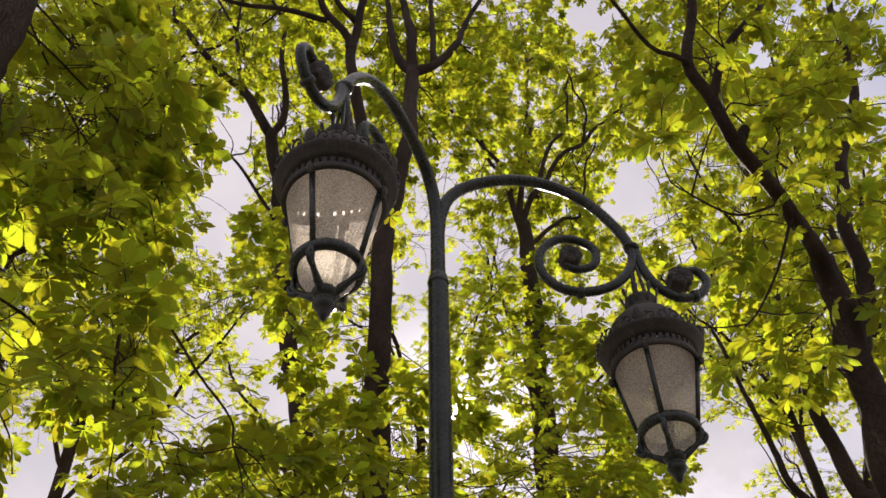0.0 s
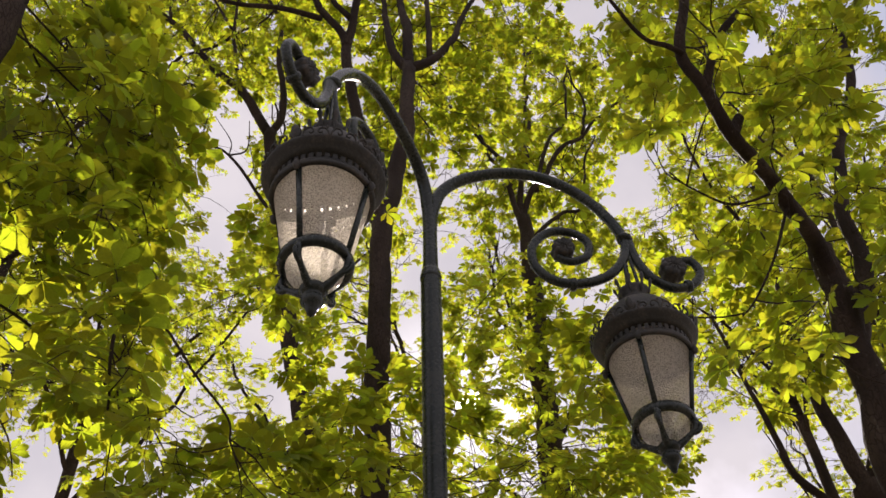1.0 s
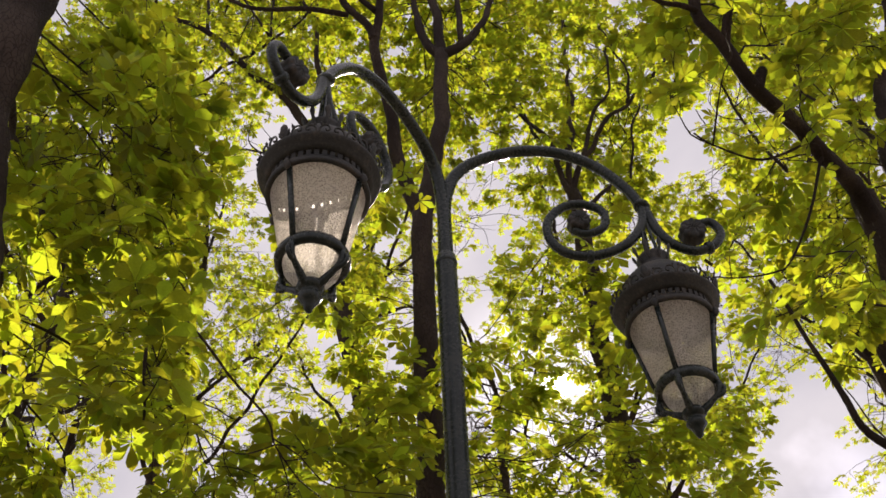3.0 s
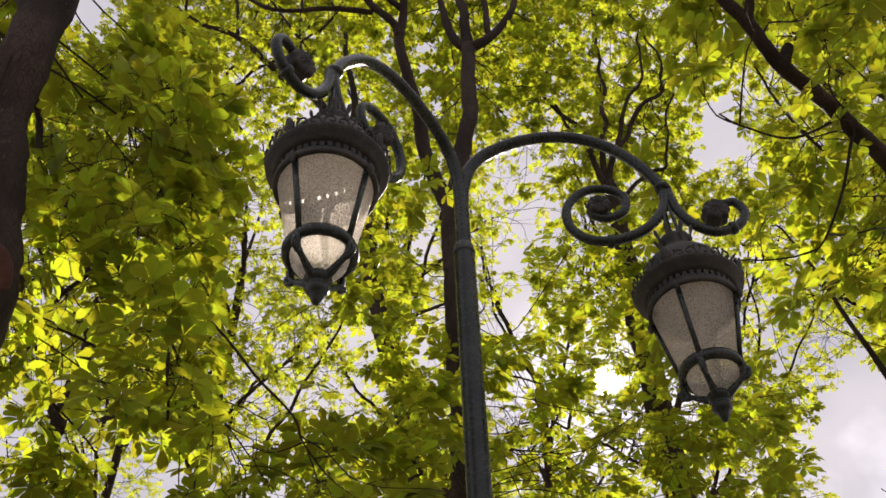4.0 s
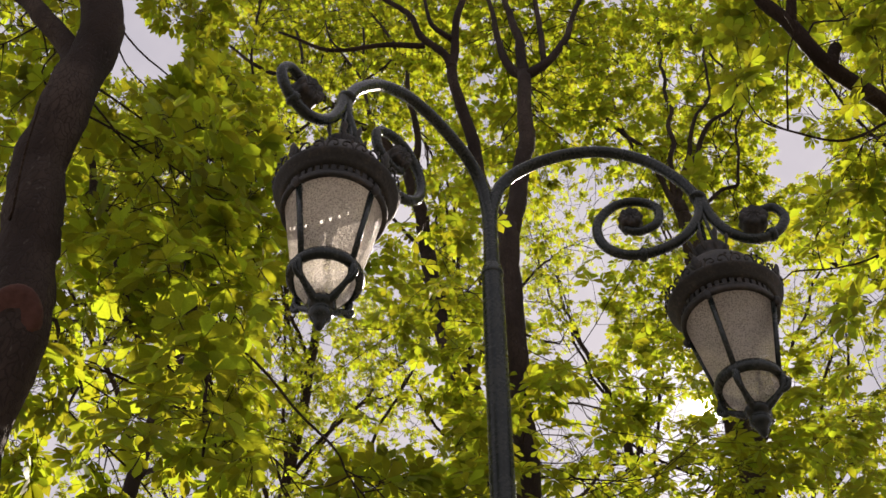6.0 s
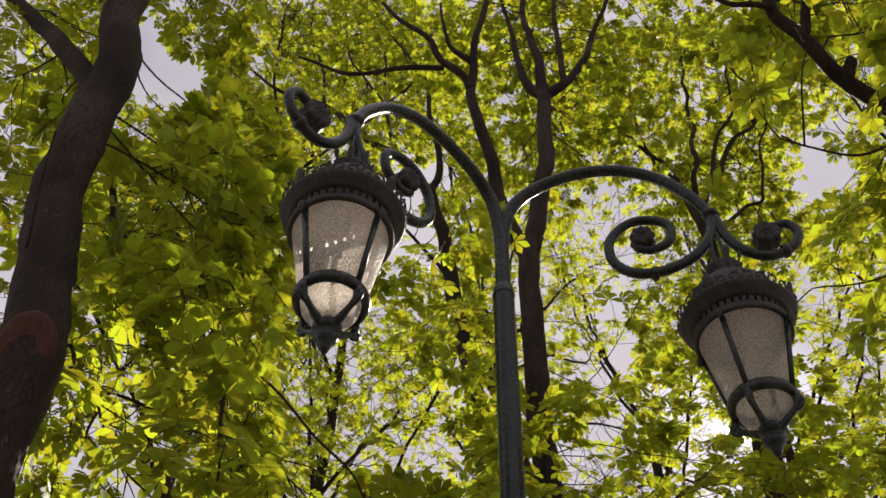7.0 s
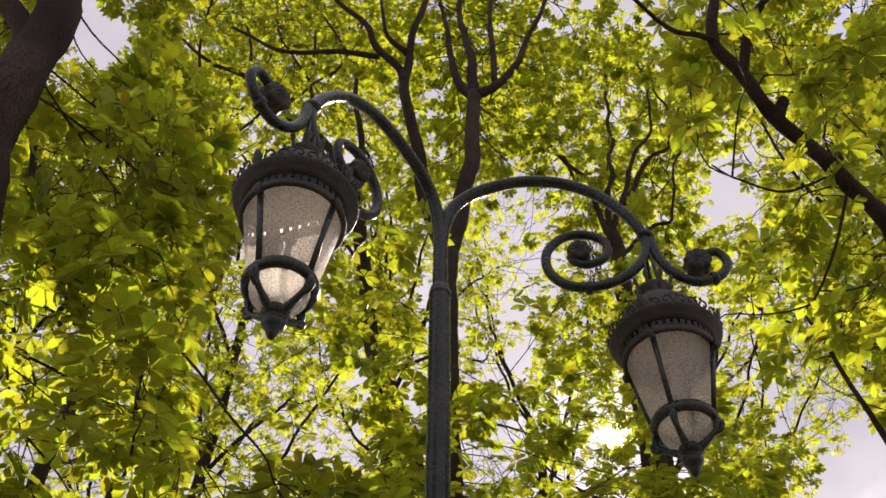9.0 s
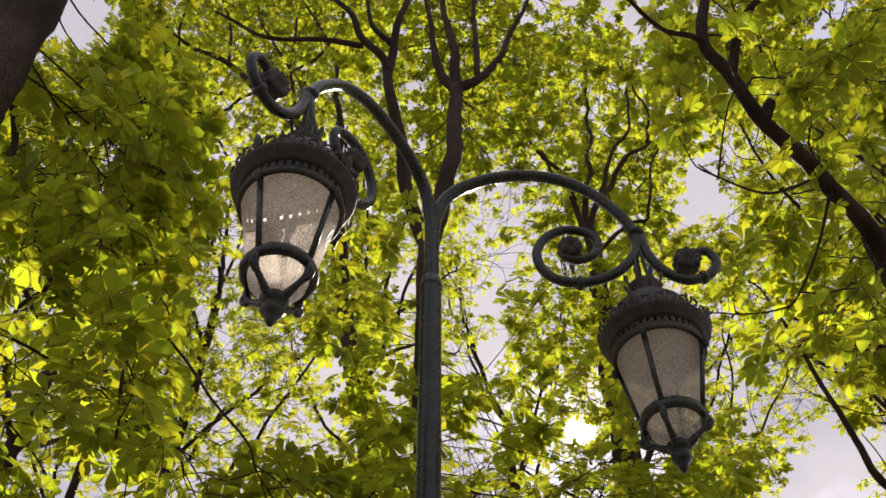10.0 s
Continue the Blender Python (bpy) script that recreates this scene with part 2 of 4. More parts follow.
def tube_data(path, radii, sides, rough=0.0):
    """Vertices and quads of a tube along the path; the ends are closed by fans."""
    path = np.asarray(path, float)
    k = len(path)
    tan = np.gradient(path, axis=0)
    tan /= np.linalg.norm(tan, axis=1)[:, None] + 1e-9
    ref = np.array([0.0, 0.0, 1.0]) if abs(tan[0][2]) < 0.9 else np.array([1.0, 0.0, 0.0])
    n = np.cross(tan[0], ref)
    n /= np.linalg.norm(n)
    verts, ang = [], np.arange(sides) * 2 * math.pi / sides
    for i in range(k):
        n = n - tan[i] * (n @ tan[i])
        n /= np.linalg.norm(n) + 1e-9
        b = np.cross(tan[i], n)
        r = radii[i] * (1 + rough * np.random.uniform(-1, 1, sides))
        verts.append(path[i] + r[:, None] * (np.cos(ang)[:, None] * n + np.sin(ang)[:, None] * b))
    verts = np.vstack(verts + [path[:1], path[-1:]])
    faces = [(i * sides + j, i * sides + (j + 1) % sides, (i + 1) * sides + (j + 1) % sides, (i + 1) * sides + j) for i in range(k - 1) for j in range(sides)]
    faces += [((j + 1) % sides, j, k * sides) for j in range(sides)]
    faces += [((k - 1) * sides + j, (k - 1) * sides + (j + 1) % sides, k * sides + 1) for j in range(sides)]
    return verts, faces


def mesh_of(name, verts, faces, material, smooth=True):
    me = bpy.data.meshes.new(name)
    me.from_pydata([tuple(v) for v in verts], [], [tuple(f) for f in faces])
    me.materials.append(material)
    if smooth:
        me.polygons.foreach_set("use_smooth", [True] * len(me.polygons))
    me.update()
    return me


def joined(pieces):
    """Several (verts, faces) as one."""
    vs, fs, o = [], [], 0
    for v, f in pieces:
        vs.append(np.asarray(v, float))
        fs += [tuple(i + o for i in q) for q in f]
        o += len(v)
    return np.vstack(vs), fs


def placed(data, m):
    v, f = data
    m = np.array(m)
    return np.asarray(v) @ m[:3, :3].T + m[:3, 3], f


def part(name, data, material, parent, label="", smooth=True):
    ob = new(name, mesh_of(name, data[0], data[1], material, smooth))
    ob.parent = parent
    return tagged(ob, label) if label else ob


def lathe(profile, sides=32, start=0.0, turn=2 * math.pi):
    """A profile of (radius, height) turned about z."""
    full = abs(turn - 2 * math.pi) < 1e-6
    cols = sides if full else sides + 1
    ang = start + np.arange(cols) * turn / sides
    verts = [(r * math.cos(a), r * math.sin(a), z) for r, z in profile for a in ang]
    faces = []
    for i in range(len(profile) - 1):
        for j in range(sides):
            q = (j + 1) % cols
            faces.append((i * cols + j, i * cols + q, (i + 1) * cols + q, (i + 1) * cols + j))
    return np.array(verts), faces


def block(x, y, z, bevel=0.0):
    bm = bmesh.new()
    bmesh.ops.create_cube(bm, size=1, matrix=Matrix.Diagonal((x, y, z, 1)))
    if bevel:
        bmesh.ops.bevel(bm, geom=bm.edges[:], offset=bevel, segments=2, affect="EDGES")
    v, f = np.array([q.co[:] for q in bm.verts]), [tuple(w.index for w in q.verts) for q in bm.faces]
    bm.free()
    return v, f


def thing(name, place, label, category, group=""):
    ob = new(name)
    ob.location = place
    return tagged(ob, label, category, group)


# ---- ground ----
def ground():
    n, reach = 60, 900.0
    g = np.sign(np.linspace(-1, 1, n)) * np.abs(np.linspace(-1, 1, n)) ** 3 * reach
    verts = [(x, y, -0.01 + 0.05 * noise.noise((x * 0.12, y * 0.12, 3))) for y in g for x in g]
    faces = [(j * n + i, j * n + i + 1, (j + 1) * n + i + 1, (j + 1) * n + i) for j in range(n - 1) for i in range(n - 1)]
    tagged(new("ground", mesh_of("ground", verts, faces, EARTH)), "unseen ground under the park trees, toned as bare brown earth and gravel", "ground", kind="structure")


ground()


# ---- street lamp ----
def radial(points, angle):
    """Points (r, z) in the upright plane at that angle, in space."""
    c, s = math.cos(angle), math.sin(angle)
    return [(r * c, r * s, z) for r, z in points]


def rosette(radius, depth):
    """A boss of two rings of petals about z, domed at both ends."""
    v, f = lathe([(0.001, -depth * 0.8), (radius * 0.25, -depth), (radius * 0.45, -depth * 0.75), (radius * 0.75, -depth * 0.95), (radius * 0.95, -depth * 0.45), (radius * 0.85, 0),
                  (radius * 0.95, depth * 0.45), (radius * 0.75, depth * 0.95), (radius * 0.45, depth * 0.75), (radius * 0.25, depth), (0.001, depth * 0.8)], 48)
    a, r = np.arctan2(v[:, 1], v[:, 0]), np.hypot(v[:, 0], v[:, 1]) / radius
    lobes = 1 + 0.12 * r * (np.abs(np.cos(4 * a)) - 0.5)
    return v * np.stack([lobes, lobes, 1 + 0.12 * (np.abs(np.cos(4 * a)) - 0.5)], axis=1), f


def build_arm(lamp, angle, sag):
    def radial(points, a):
        c, s = math.cos(a), math.sin(a)
        return [(r * c, r * s, z - sag * min(1, r / 0.3)) for r, z in points]

    arm_line = [(0.0, 4.50), (0.003, 4.62), (0.016, 4.72), (0.055, 4.83), (0.15, 4.915), (0.31, 4.965), (0.47, 4.945), (0.61, 4.855), (0.715, 4.71), (0.768, 4.575)]
    p = smooth_path(radial(arm_line, angle), 7)
    arm = part("arm", tube_data(p, np.linspace(0.0275, 0.021, len(p)), 16), PAINT, lamp)
    inner = [(0.768, 4.60), (0.745, 4.485), (0.67, 4.385), (0.56, 4.335), (0.46, 4.345), (0.395, 4.42), (0.395, 4.53), (0.465, 4.61), (0.55, 4.615), (0.612, 4.565), (0.60, 4.485), (0.535, 4.452), (0.485, 4.475)]
    p = smooth_path(radial(inner, angle), 6)
    part("scroll", tube_data(p, np.linspace(0.020, 0.0165, len(p)), 12), PAINT, arm)
    outer = [(0.772, 4.60), (0.79, 4.48), (0.835, 4.385), (0.91, 4.335), (0.99, 4.36), (1.03, 4.425), (1.005, 4.485), (0.955, 4.478)]
    p = smooth_path(radial(outer, angle), 6)
    part("scroll", tube_data(p, np.linspace(0.020, 0.0165, len(p)), 12), PAINT, arm)
    c, s = math.cos(angle), math.sin(angle)
    for r, z, size in ((0.510, 4.512, 0.046), (0.925, 4.432, 0.052)):
        m = Matrix.Translation((r * c, r * s, z - sag)) @ Matrix.Rotation(angle, 4, "Z") @ Matrix.Rotation(radians(90), 4, "X")
        part("rosette", placed(rosette(size, 0.038), m), RUSTY, arm, "cast leaf rosette in the scroll's eye")
    for r, z, tilt, size in ((0.764, 4.592, 22, 0.030), (0.53, 4.328, 82, 0.024), (0.97, 4.348, 75, 0.023)):
        m = Matrix.Translation((r * c, r * s, z - sag)) @ Matrix.Rotation(angle, 4, "Z") @ Matrix.Rotation(radians(-tilt if r < 0.7 else tilt), 4, "Y")
        ring = lathe([(size * 0.6, -0.014), (size * 0.95, -0.012), (size * 1.1, -0.004), (size * 1.1, 0.004), (size * 0.95, 0.012), (size * 0.6, 0.014)], 16)
        part("collar", placed(ring, m), PAINT, arm)


def two_faced(ob, first):
    """Gives the smooth inner side of a turned pane, from that ring of its profile on, its own surface."""
    ob.data.materials.append(INNER)
    rings = 9 if first == 5 else 5
    per = len(ob.data.polygons) // rings
    for i, f in enumerate(ob.data.polygons):
        f.material_index = 1 if i // per >= first - 1 else 0
    return ob


def build_lantern(lamp, angle, sag, spin):
    base = Matrix.Translation((0.752 * math.cos(angle), 0.752 * math.sin(angle), -0.012 - 0.2 * sag)) @ Matrix.Rotation(angle + spin, 4, "Z") @ Matrix.Diagonal((0.925, 0.925, 1, 1))
    lower = base @ Matrix.Diagonal((0.93, 0.93, 1, 1))
    dome = lathe([(0.138, 4.024), (0.158, 4.021), (0.166, 4.032), (0.178, 4.044), (0.188, 4.053), (0.191, 4.060), (0.186, 4.066), (0.166, 4.064), (0.159, 4.076), (0.156, 4.100), (0.150, 4.135), (0.134, 4.168), (0.108, 4.200), (0.078, 4.224), (0.058, 4.236), (0.060, 4.248), (0.052, 4.256), (0.047, 4.275), (0.058, 4.292), (0.060, 4.304), (0.040, 4.312), (0.018, 4.318)], 40)
    wide = Matrix.Translation((0, 0, 0.008)) @ base @ Matrix.Diagonal((1.05, 1.05, 1, 1))
    cap = part("lantern", placed(dome, wide), RUSTY, lamp, "weathered domed lantern of dark cast metal and milky glass")

    def piece(name, data, material, label="", smooth=True):
        foot = name in ("lower_ring", "bowl", "scroll_foot", "drop_finial")
        frame_of = lower if foot else wide if name in ("palmette", "cresting") else base
        return part(name, placed(data, frame_of), material, cap, label, smooth)

    # stem between the arm's collar and the cap
    for i in range(3):
        a = i * 2 * math.pi / 3 + 0.5
        piece("stem", tube_data(smooth_path([(0.030 * math.cos(a), 0.030 * math.sin(a), 4.30), (0.020 * math.cos(a), 0.020 * math.sin(a), 4.42), (0.007 * math.cos(a), 0.007 * math.sin(a), 4.585)], 5), np.linspace(0.008, 0.006, 11), 8), PAINT)
    # petals of the small crown about the neck
    for i in range(8):
        a = i * math.pi / 4
        petal = lathe([(0.001, -0.01), (0.010, 0.012), (0.006, 0.036), (0.011, 0.056), (0.010, 0.066), (0.001, 0.080)], 8)
        piece("crown_petal", placed(petal, pose(0.056 * math.cos(a), 0.056 * math.sin(a), 4.284) @ Matrix.Rotation(a, 4, "Z") @ Matrix.Rotation(radians(16), 4, "Y") @ Matrix.Diagonal((0.6, 1, 1, 1))), RUSTY)
    # rim with its gallery of slots under the flared skirt of the cap
    piece("rim", lathe([(0.150, 3.980), (0.160, 3.975), (0.167, 3.980), (0.168, 3.990), (0.163, 4.004), (0.152, 4.006), (0.150, 3.980)], 48), RUSTY)
    for i in range(40):
        a = (i + 0.5) * math.pi / 20
        piece("gallery_bar", placed(block(0.007, 0.0150, 0.030), Matrix.Rotation(a, 4, "Z") @ pose(0.157, 0, 4.012)), RUSTY, smooth=False)
    # openwork cresting on the skirt's edge, a palmette over each rib
    for i in range(28):
        a = i * math.pi / 14
        stand = Matrix.Rotation(a, 4, "Z") @ pose(0.186, 0, 4.058, 0, 14, 0)
        tall = random.uniform(0.85, 1.1)
        if i % 7 == 0:
            lobes = [placed(lathe([(0.001, 0.0), (0.010, 0.010), (0.016, 0.028), (0.012, 0.046), (0.001, 0.056)], 8), Matrix.Diagonal((0.45, 1, 1, 1)))]
            for side in (1, -1):
                lobes.append(placed(lathe([(0.001, 0.0), (0.007, 0.008), (0.010, 0.022), (0.001, 0.036)], 6), Matrix.Rotation(radians(34 * side), 4, "X") @ Matrix.Diagonal((0.45, 1, 1, 1))))
            piece("palmette", placed(joined(lobes), stand), RUSTY)
            continue
        flip = 1 if i % 2 else -1
        line = [(0, -0.017, 0), (0, -0.015, 0.016), (0, -0.004, 0.027), (0, 0.010, 0.025), (0, 0.014, 0.013), (0, 0.006, 0.008), (0, 0.002, 0.014)]
        curl = [tube_data(smooth_path([(x, y * flip, z * tall) for x, y, z in line], 4), np.linspace(0.0038, 0.0030, 25), 6)]
        curl.append(placed(lathe([(0.001, -0.006), (0.006, 0.0), (0.001, 0.008)], 6), pose(0, -0.012 * flip, 0.030 * tall)))
        piece("cresting", placed(joined(curl), stand), RUSTY)
    # four upright ribs, four panes between them
    for i in range(4):
        a = i * math.pi / 2
        top, low = (0.158, 3.985), (0.103, 3.724)
        rib = tube_data(radial([top, (0.1305, 3.854), low], a), [0.0105, 0.0095, 0.0095], 8)
        piece("rib", rib, PAINT)
        pane = lathe([(0.151, 3.982), (0.1250, 3.853), (0.099, 3.726), (0.096, 3.726), (0.1220, 3.853), (0.148, 3.982)], 12, a + 0.055, math.pi / 2 - 0.11)
        two_faced(piece("pane", pane, GLASS, "milky hammered glass pane"), 3)
    for i in range(4):
        a = i * math.pi / 2
        knob = lathe([(0.001, -0.022), (0.009, -0.016), (0.014, 0.0), (0.009, 0.014), (0.001, 0.020)], 10)
        piece("knob", placed(knob, Matrix.Rotation(a, 4, "Z") @ pose(0.170, 0, 3.978)), RUSTY)
    # lower ring, bowl, struts and drop
    piece("lower_ring", lathe([(0.095, 3.704), (0.108, 3.697), (0.121, 3.704), (0.124, 3.720), (0.116, 3.736), (0.098, 3.736), (0.095, 3.704)], 40), PAINT)
    bowl = piece("bowl", lathe([(0.098, 3.712), (0.090, 3.680), (0.068, 3.652), (0.040, 3.636), (0.022, 3.630), (0.022, 3.633), (0.039, 3.639), (0.066, 3.655), (0.087, 3.682), (0.095, 3.712)], 32), BOWL, "clear hammered glass bowl")
    two_faced(bowl, 5)
    for i in range(4):
        a = i * math.pi / 2
        line = [(0.108, 3.712), (0.116, 3.690), (0.108, 3.664), (0.080, 3.644), (0.050, 3.626), (0.022, 3.612)]
        p = smooth_path(radial(line, a), 5)
        part("strut", placed(tube_data(p, 0.0125 + 0.002 * np.sin(np.linspace(0, 9, len(p))), 8), lower), PAINT, cap)
        curl = smooth_path(radial([(0.094, 3.654), (0.110, 3.652), (0.126, 3.660), (0.132, 3.675), (0.125, 3.686), (0.117, 3.682), (0.117, 3.674)], a), 4)
        piece("scroll_foot", tube_data(curl, np.linspace(0.009, 0.007, len(curl)), 8), PAINT)
    piece("drop_finial", lathe([(0.001, 3.642), (0.030, 3.638), (0.044, 3.624), (0.046, 3.612), (0.034, 3.602), (0.026, 3.596), (0.036, 3.588), (0.038, 3.576), (0.030, 3.566), (0.022, 3.556), (0.017, 3.544), (0.010, 3.530), (0.001, 3.524)], 20), PAINT)
    # lamp gear inside: a bulb, and a white disc added to brighten the glass
    piece("bulb", lathe([(0.001, 3.800), (0.022, 3.806), (0.034, 3.830), (0.034, 3.868), (0.020, 3.900), (0.018, 3.96), (0.001, 3.962)], 16), LAMP_WHITE)
    piece("added_reflector", lathe([(0.020, 4.060), (0.090, 4.052), (0.134, 4.036), (0.134, 4.032), (0.090, 4.047), (0.020, 4.054)], 24), LAMP_WHITE)


def build_lamp():
    lamp = thing("street_lamp", (0, 0, 0), "dark green cast-iron park lamp with two hanging lanterns", "street lamp")
    shaft = [(0.001, 0.02), (0.19, 0.02), (0.19, 0.10), (0.16, 0.13), (0.13, 0.30), (0.115, 0.62), (0.095, 0.70), (0.10, 0.74), (0.075, 0.80), (0.052, 0.95), (0.044, 1.4), (0.0385, 2.6), (0.0375, 4.335)]
    part("pole", lathe(shaft, 32), PAINT, lamp)
    part("pole_collar", lathe([(0.030, 4.314), (0.0392, 4.317), (0.0402, 4.326), (0.0392, 4.335), (0.0375, 4.340), (0.0365, 4.352), (0.0335, 4.364), (0.029, 4.370), (0.026, 4.370)], 32), PAINT, lamp)
    p = smooth_path([(0, 0, 4.33), (0, 0, 4.45), (0, 0, 4.60), (0, 0, 4.68)], 5)
    part("pole_top", tube_data(p, np.linspace(0.0285, 0.027, len(p)), 20), PAINT, lamp)
    # the arm over the path has sunk a little
    for angle, sag, spin in ((0.0, 0.0, radians(62)), (radians(240), 0.032, radians(3))):
        build_arm(lamp, angle, sag)
        build_lantern(lamp, angle, sag, spin)


build_lamp()


# ---- chestnut trees ----
def leaf_template(leaflets, rich):
    """A palmate leaf in the xy plane, its stalk coming from -x, span about 2."""
    vs, fs = [], []
    spread = {7: (0, 42, -42, 84, -84, 126, -126), 6: (8, 50, -34, 92, -78, -122), 5: (0, 48, -48, 96, -96)}[leaflets]
    for a in spread:
        length = 1.0 - 0.0030 * abs(a) + random.uniform(-0.07, 0.07)
        width, ang = 0.240 * length * random.uniform(0.88, 1.12), radians(a + random.uniform(-6, 6))
        droop = random.uniform(0.12, 0.50)
        if rich:
            prof = [(0.06, 0.04), (0.28, 0.36), (0.50, 0.78), (0.68, 1.0), (0.81, 0.84), (0.90, 0.42), (0.95, 0.14)]
            line = [(s * length, w * width) for s, w in prof]
            o = len(vs)
            vs.append((0.02, 0, 0))
            for s, w in line:
                z = -droop * s * s
                vs.extend([(s, 0, z - 0.035), (s, w, z + 0.02 * w), (s, -w, z + 0.02 * w)])
            vs.append((length, 0, -droop * length * length))
            fs.extend([(o, o + 1, o + 2), (o, o + 3, o + 1)])
            for i in range(len(line) - 1):
                q = o + 1 + 3 * i
                fs.extend([(q, q + 3, q + 4, q + 1), (q, q + 2, q + 5, q + 3)])
            q = o + 1 + 3 * (len(line) - 1)
            fs.extend([(q, q + 3, q + 1), (q, q + 2, q + 3)])
            k = o
        else:
            o = k = len(vs)
            s, q = 0.72 * length, 0.42 * length
            z, zq = -droop * s * s, -droop * q * q
            vs.extend([(0.03, 0, 0), (s, 0, z - 0.03), (s, width, z + 0.02), (s, -width, z + 0.02), (q, 0.62 * width, zq), (q, -0.62 * width, zq), (length, 0, -droop * length * length)])
            fs.extend([(o, o + 1, o + 2, o + 4), (o, o + 5, o + 3, o + 1), (o + 1, o + 6, o + 2), (o + 1, o + 3, o + 6)])
        c, s = math.cos(ang), math.sin(ang)
        for i in range(k, len(vs)):
            x, y, z = vs[i]
            vs[i] = (c * x - s * y, s * x + c * y, z)
    return np.array(vs), fs


RICH = [leaf_template(n, True) for n in (7, 5, 6)]


def far_template():
    """A cheap leaf for the far wood: five folded leaflets."""
    vs, fs = [], []
    for a in (0, 50, -50, 100, -100):
        c, k, l, d = math.cos(radians(a)), math.sin(radians(a)), 1 - 0.003 * abs(a), random.uniform(0.12, 0.3)
        o = len(vs)
        for x, y, z in ((0.03, 0, 0), (0.66 * l, 0.24 * l, -d * 0.4), (l, 0, -d), (0.66 * l, -0.24 * l, -d * 0.4)):
            vs.append((c * x - k * y, k * x + c * y, z))
        fs.extend([(o, o + 2, o + 1), (o, o + 3, o + 2)])
    return np.array(vs), fs


FAR = [far_template() for _ in range(3)]
PLAIN = [leaf_template(n, False) for n in (5, 7, 7, 6)]
LEAF_MESHES = [mesh_of("leaf", v, f, LEAF) for v, f in RICH]

# openings in the canopy: a place in the lower crowns, its radius, and a place above it
OPENINGS = [
    ((-1.07, 1.26, 6.31), 0.15, (-2.38, 7.63, 13.91)), ((-1.11, 1.54, 6.06), 0.10, (-2.49, 8.35, 13.24)),
    ((-0.92, 1.89, 5.72), 0.085, (-1.96, 9.31, 12.35)), ((-0.69, 2.17, 5.41), 0.08, (-1.35, 10.06, 11.53)),
    ((-0.37, 2.03, 5.62), 0.08, (-0.51, 9.67, 12.07)), ((1.87, 0.28, 6.57), 0.06, (5.47, 5.00, 14.62)),
    ((1.27, 1.07, 6.26), 0.15, (3.88, 7.12, 13.79)), ((1.87, 1.96, 5.05), 0.19, (5.47, 9.48, 10.57)),
    ((-1.96, 2.23, 4.95), 0.12, (-4.74, 10.22, 10.29)), ((-1.95, 0.13, 6.75), 0.25, (-5.55, 4.36, 15.05)),
]
OPENINGS_SMALL = [
    ((-1.11, 0.93, 6.42), 0.08, (-2.48, 6.61, 14.04)), ((-0.96, 0.88, 6.49), 0.07, (-2.09, 6.46, 14.21)),
    ((2.44, 1.70, 4.98), 0.10, (7.00, 8.78, 10.37)), ((2.08, 2.25, 4.92), 0.27, (5.30, 10.10, 10.30)),
    ((0.40, 2.01, 5.84), 0.05, (0.52, 9.34, 12.64)), ((0.26, 1.56, 6.07), 0.05, (1.18, 8.43, 13.28)),
    ((0.02, 1.66, 6.00), 0.05, (0.52, 8.69, 13.09)), ((0.07, 2.48, 6.25), 0.03, (1.20, 10.30, 12.40)), ((1.50, 1.26, 6.28), 0.10, (3.72, 7.43, 13.85)),
    ((-0.24, 1.66, 6.12), 0.06, (-0.85, 7.80, 12.67)),
]
# thin places cut into the crowns to let the sun light the lower boughs
SUN_WAYS = [((-1.45, 1.95, 5.55), 0.26), ((-1.25, 2.57, 5.82), 0.12), ((1.90, 2.30, 6.20), 0.23), ((1.75, 2.00, 7.15), 0.07), ((1.50, 1.60, 6.45), 0.13),
            ((-1.55, 1.15, 4.72), 0.15), ((-1.20, 1.35, 4.80), 0.11), ((-2.0, 1.3, 4.9), 0.08), ((-1.75, 1.2, 5.5), 0.10), ((0.25, 3.9, 9.6), 0.16)]
# the clear way from the low sun down to the path, and to the lantern over it
SUN_WAYS += [((-1.27, 1.54, 5.34), 0.20), ((-1.60, 1.74, 5.14), 0.20), ((0.572, 1.00, 4.471), 0.12), ((-0.022, 1.80, 5.77), 0.16)]
SUNNY = [(p, r, tuple(c + 10 * d for c, d in zip(p, SUN_DIR))) for p, r in SUN_WAYS]
ALL_GAPS = OPENINGS + OPENINGS_SMALL + SUNNY
GAP_LOW = np.array([-0.3] * len(OPENINGS + OPENINGS_SMALL) + [0.0] * len(SUNNY))
GAP_GROW = np.array([1.2] * len(OPENINGS + OPENINGS_SMALL) + [0.6] * (len(SUNNY) - 2) + [0.1] * 2)
GAP_A = np.array([g[0] for g in ALL_GAPS])
GAP_B = np.array([g[2] for g in ALL_GAPS])
GAP_R = np.array([g[1] for g in ALL_GAPS])


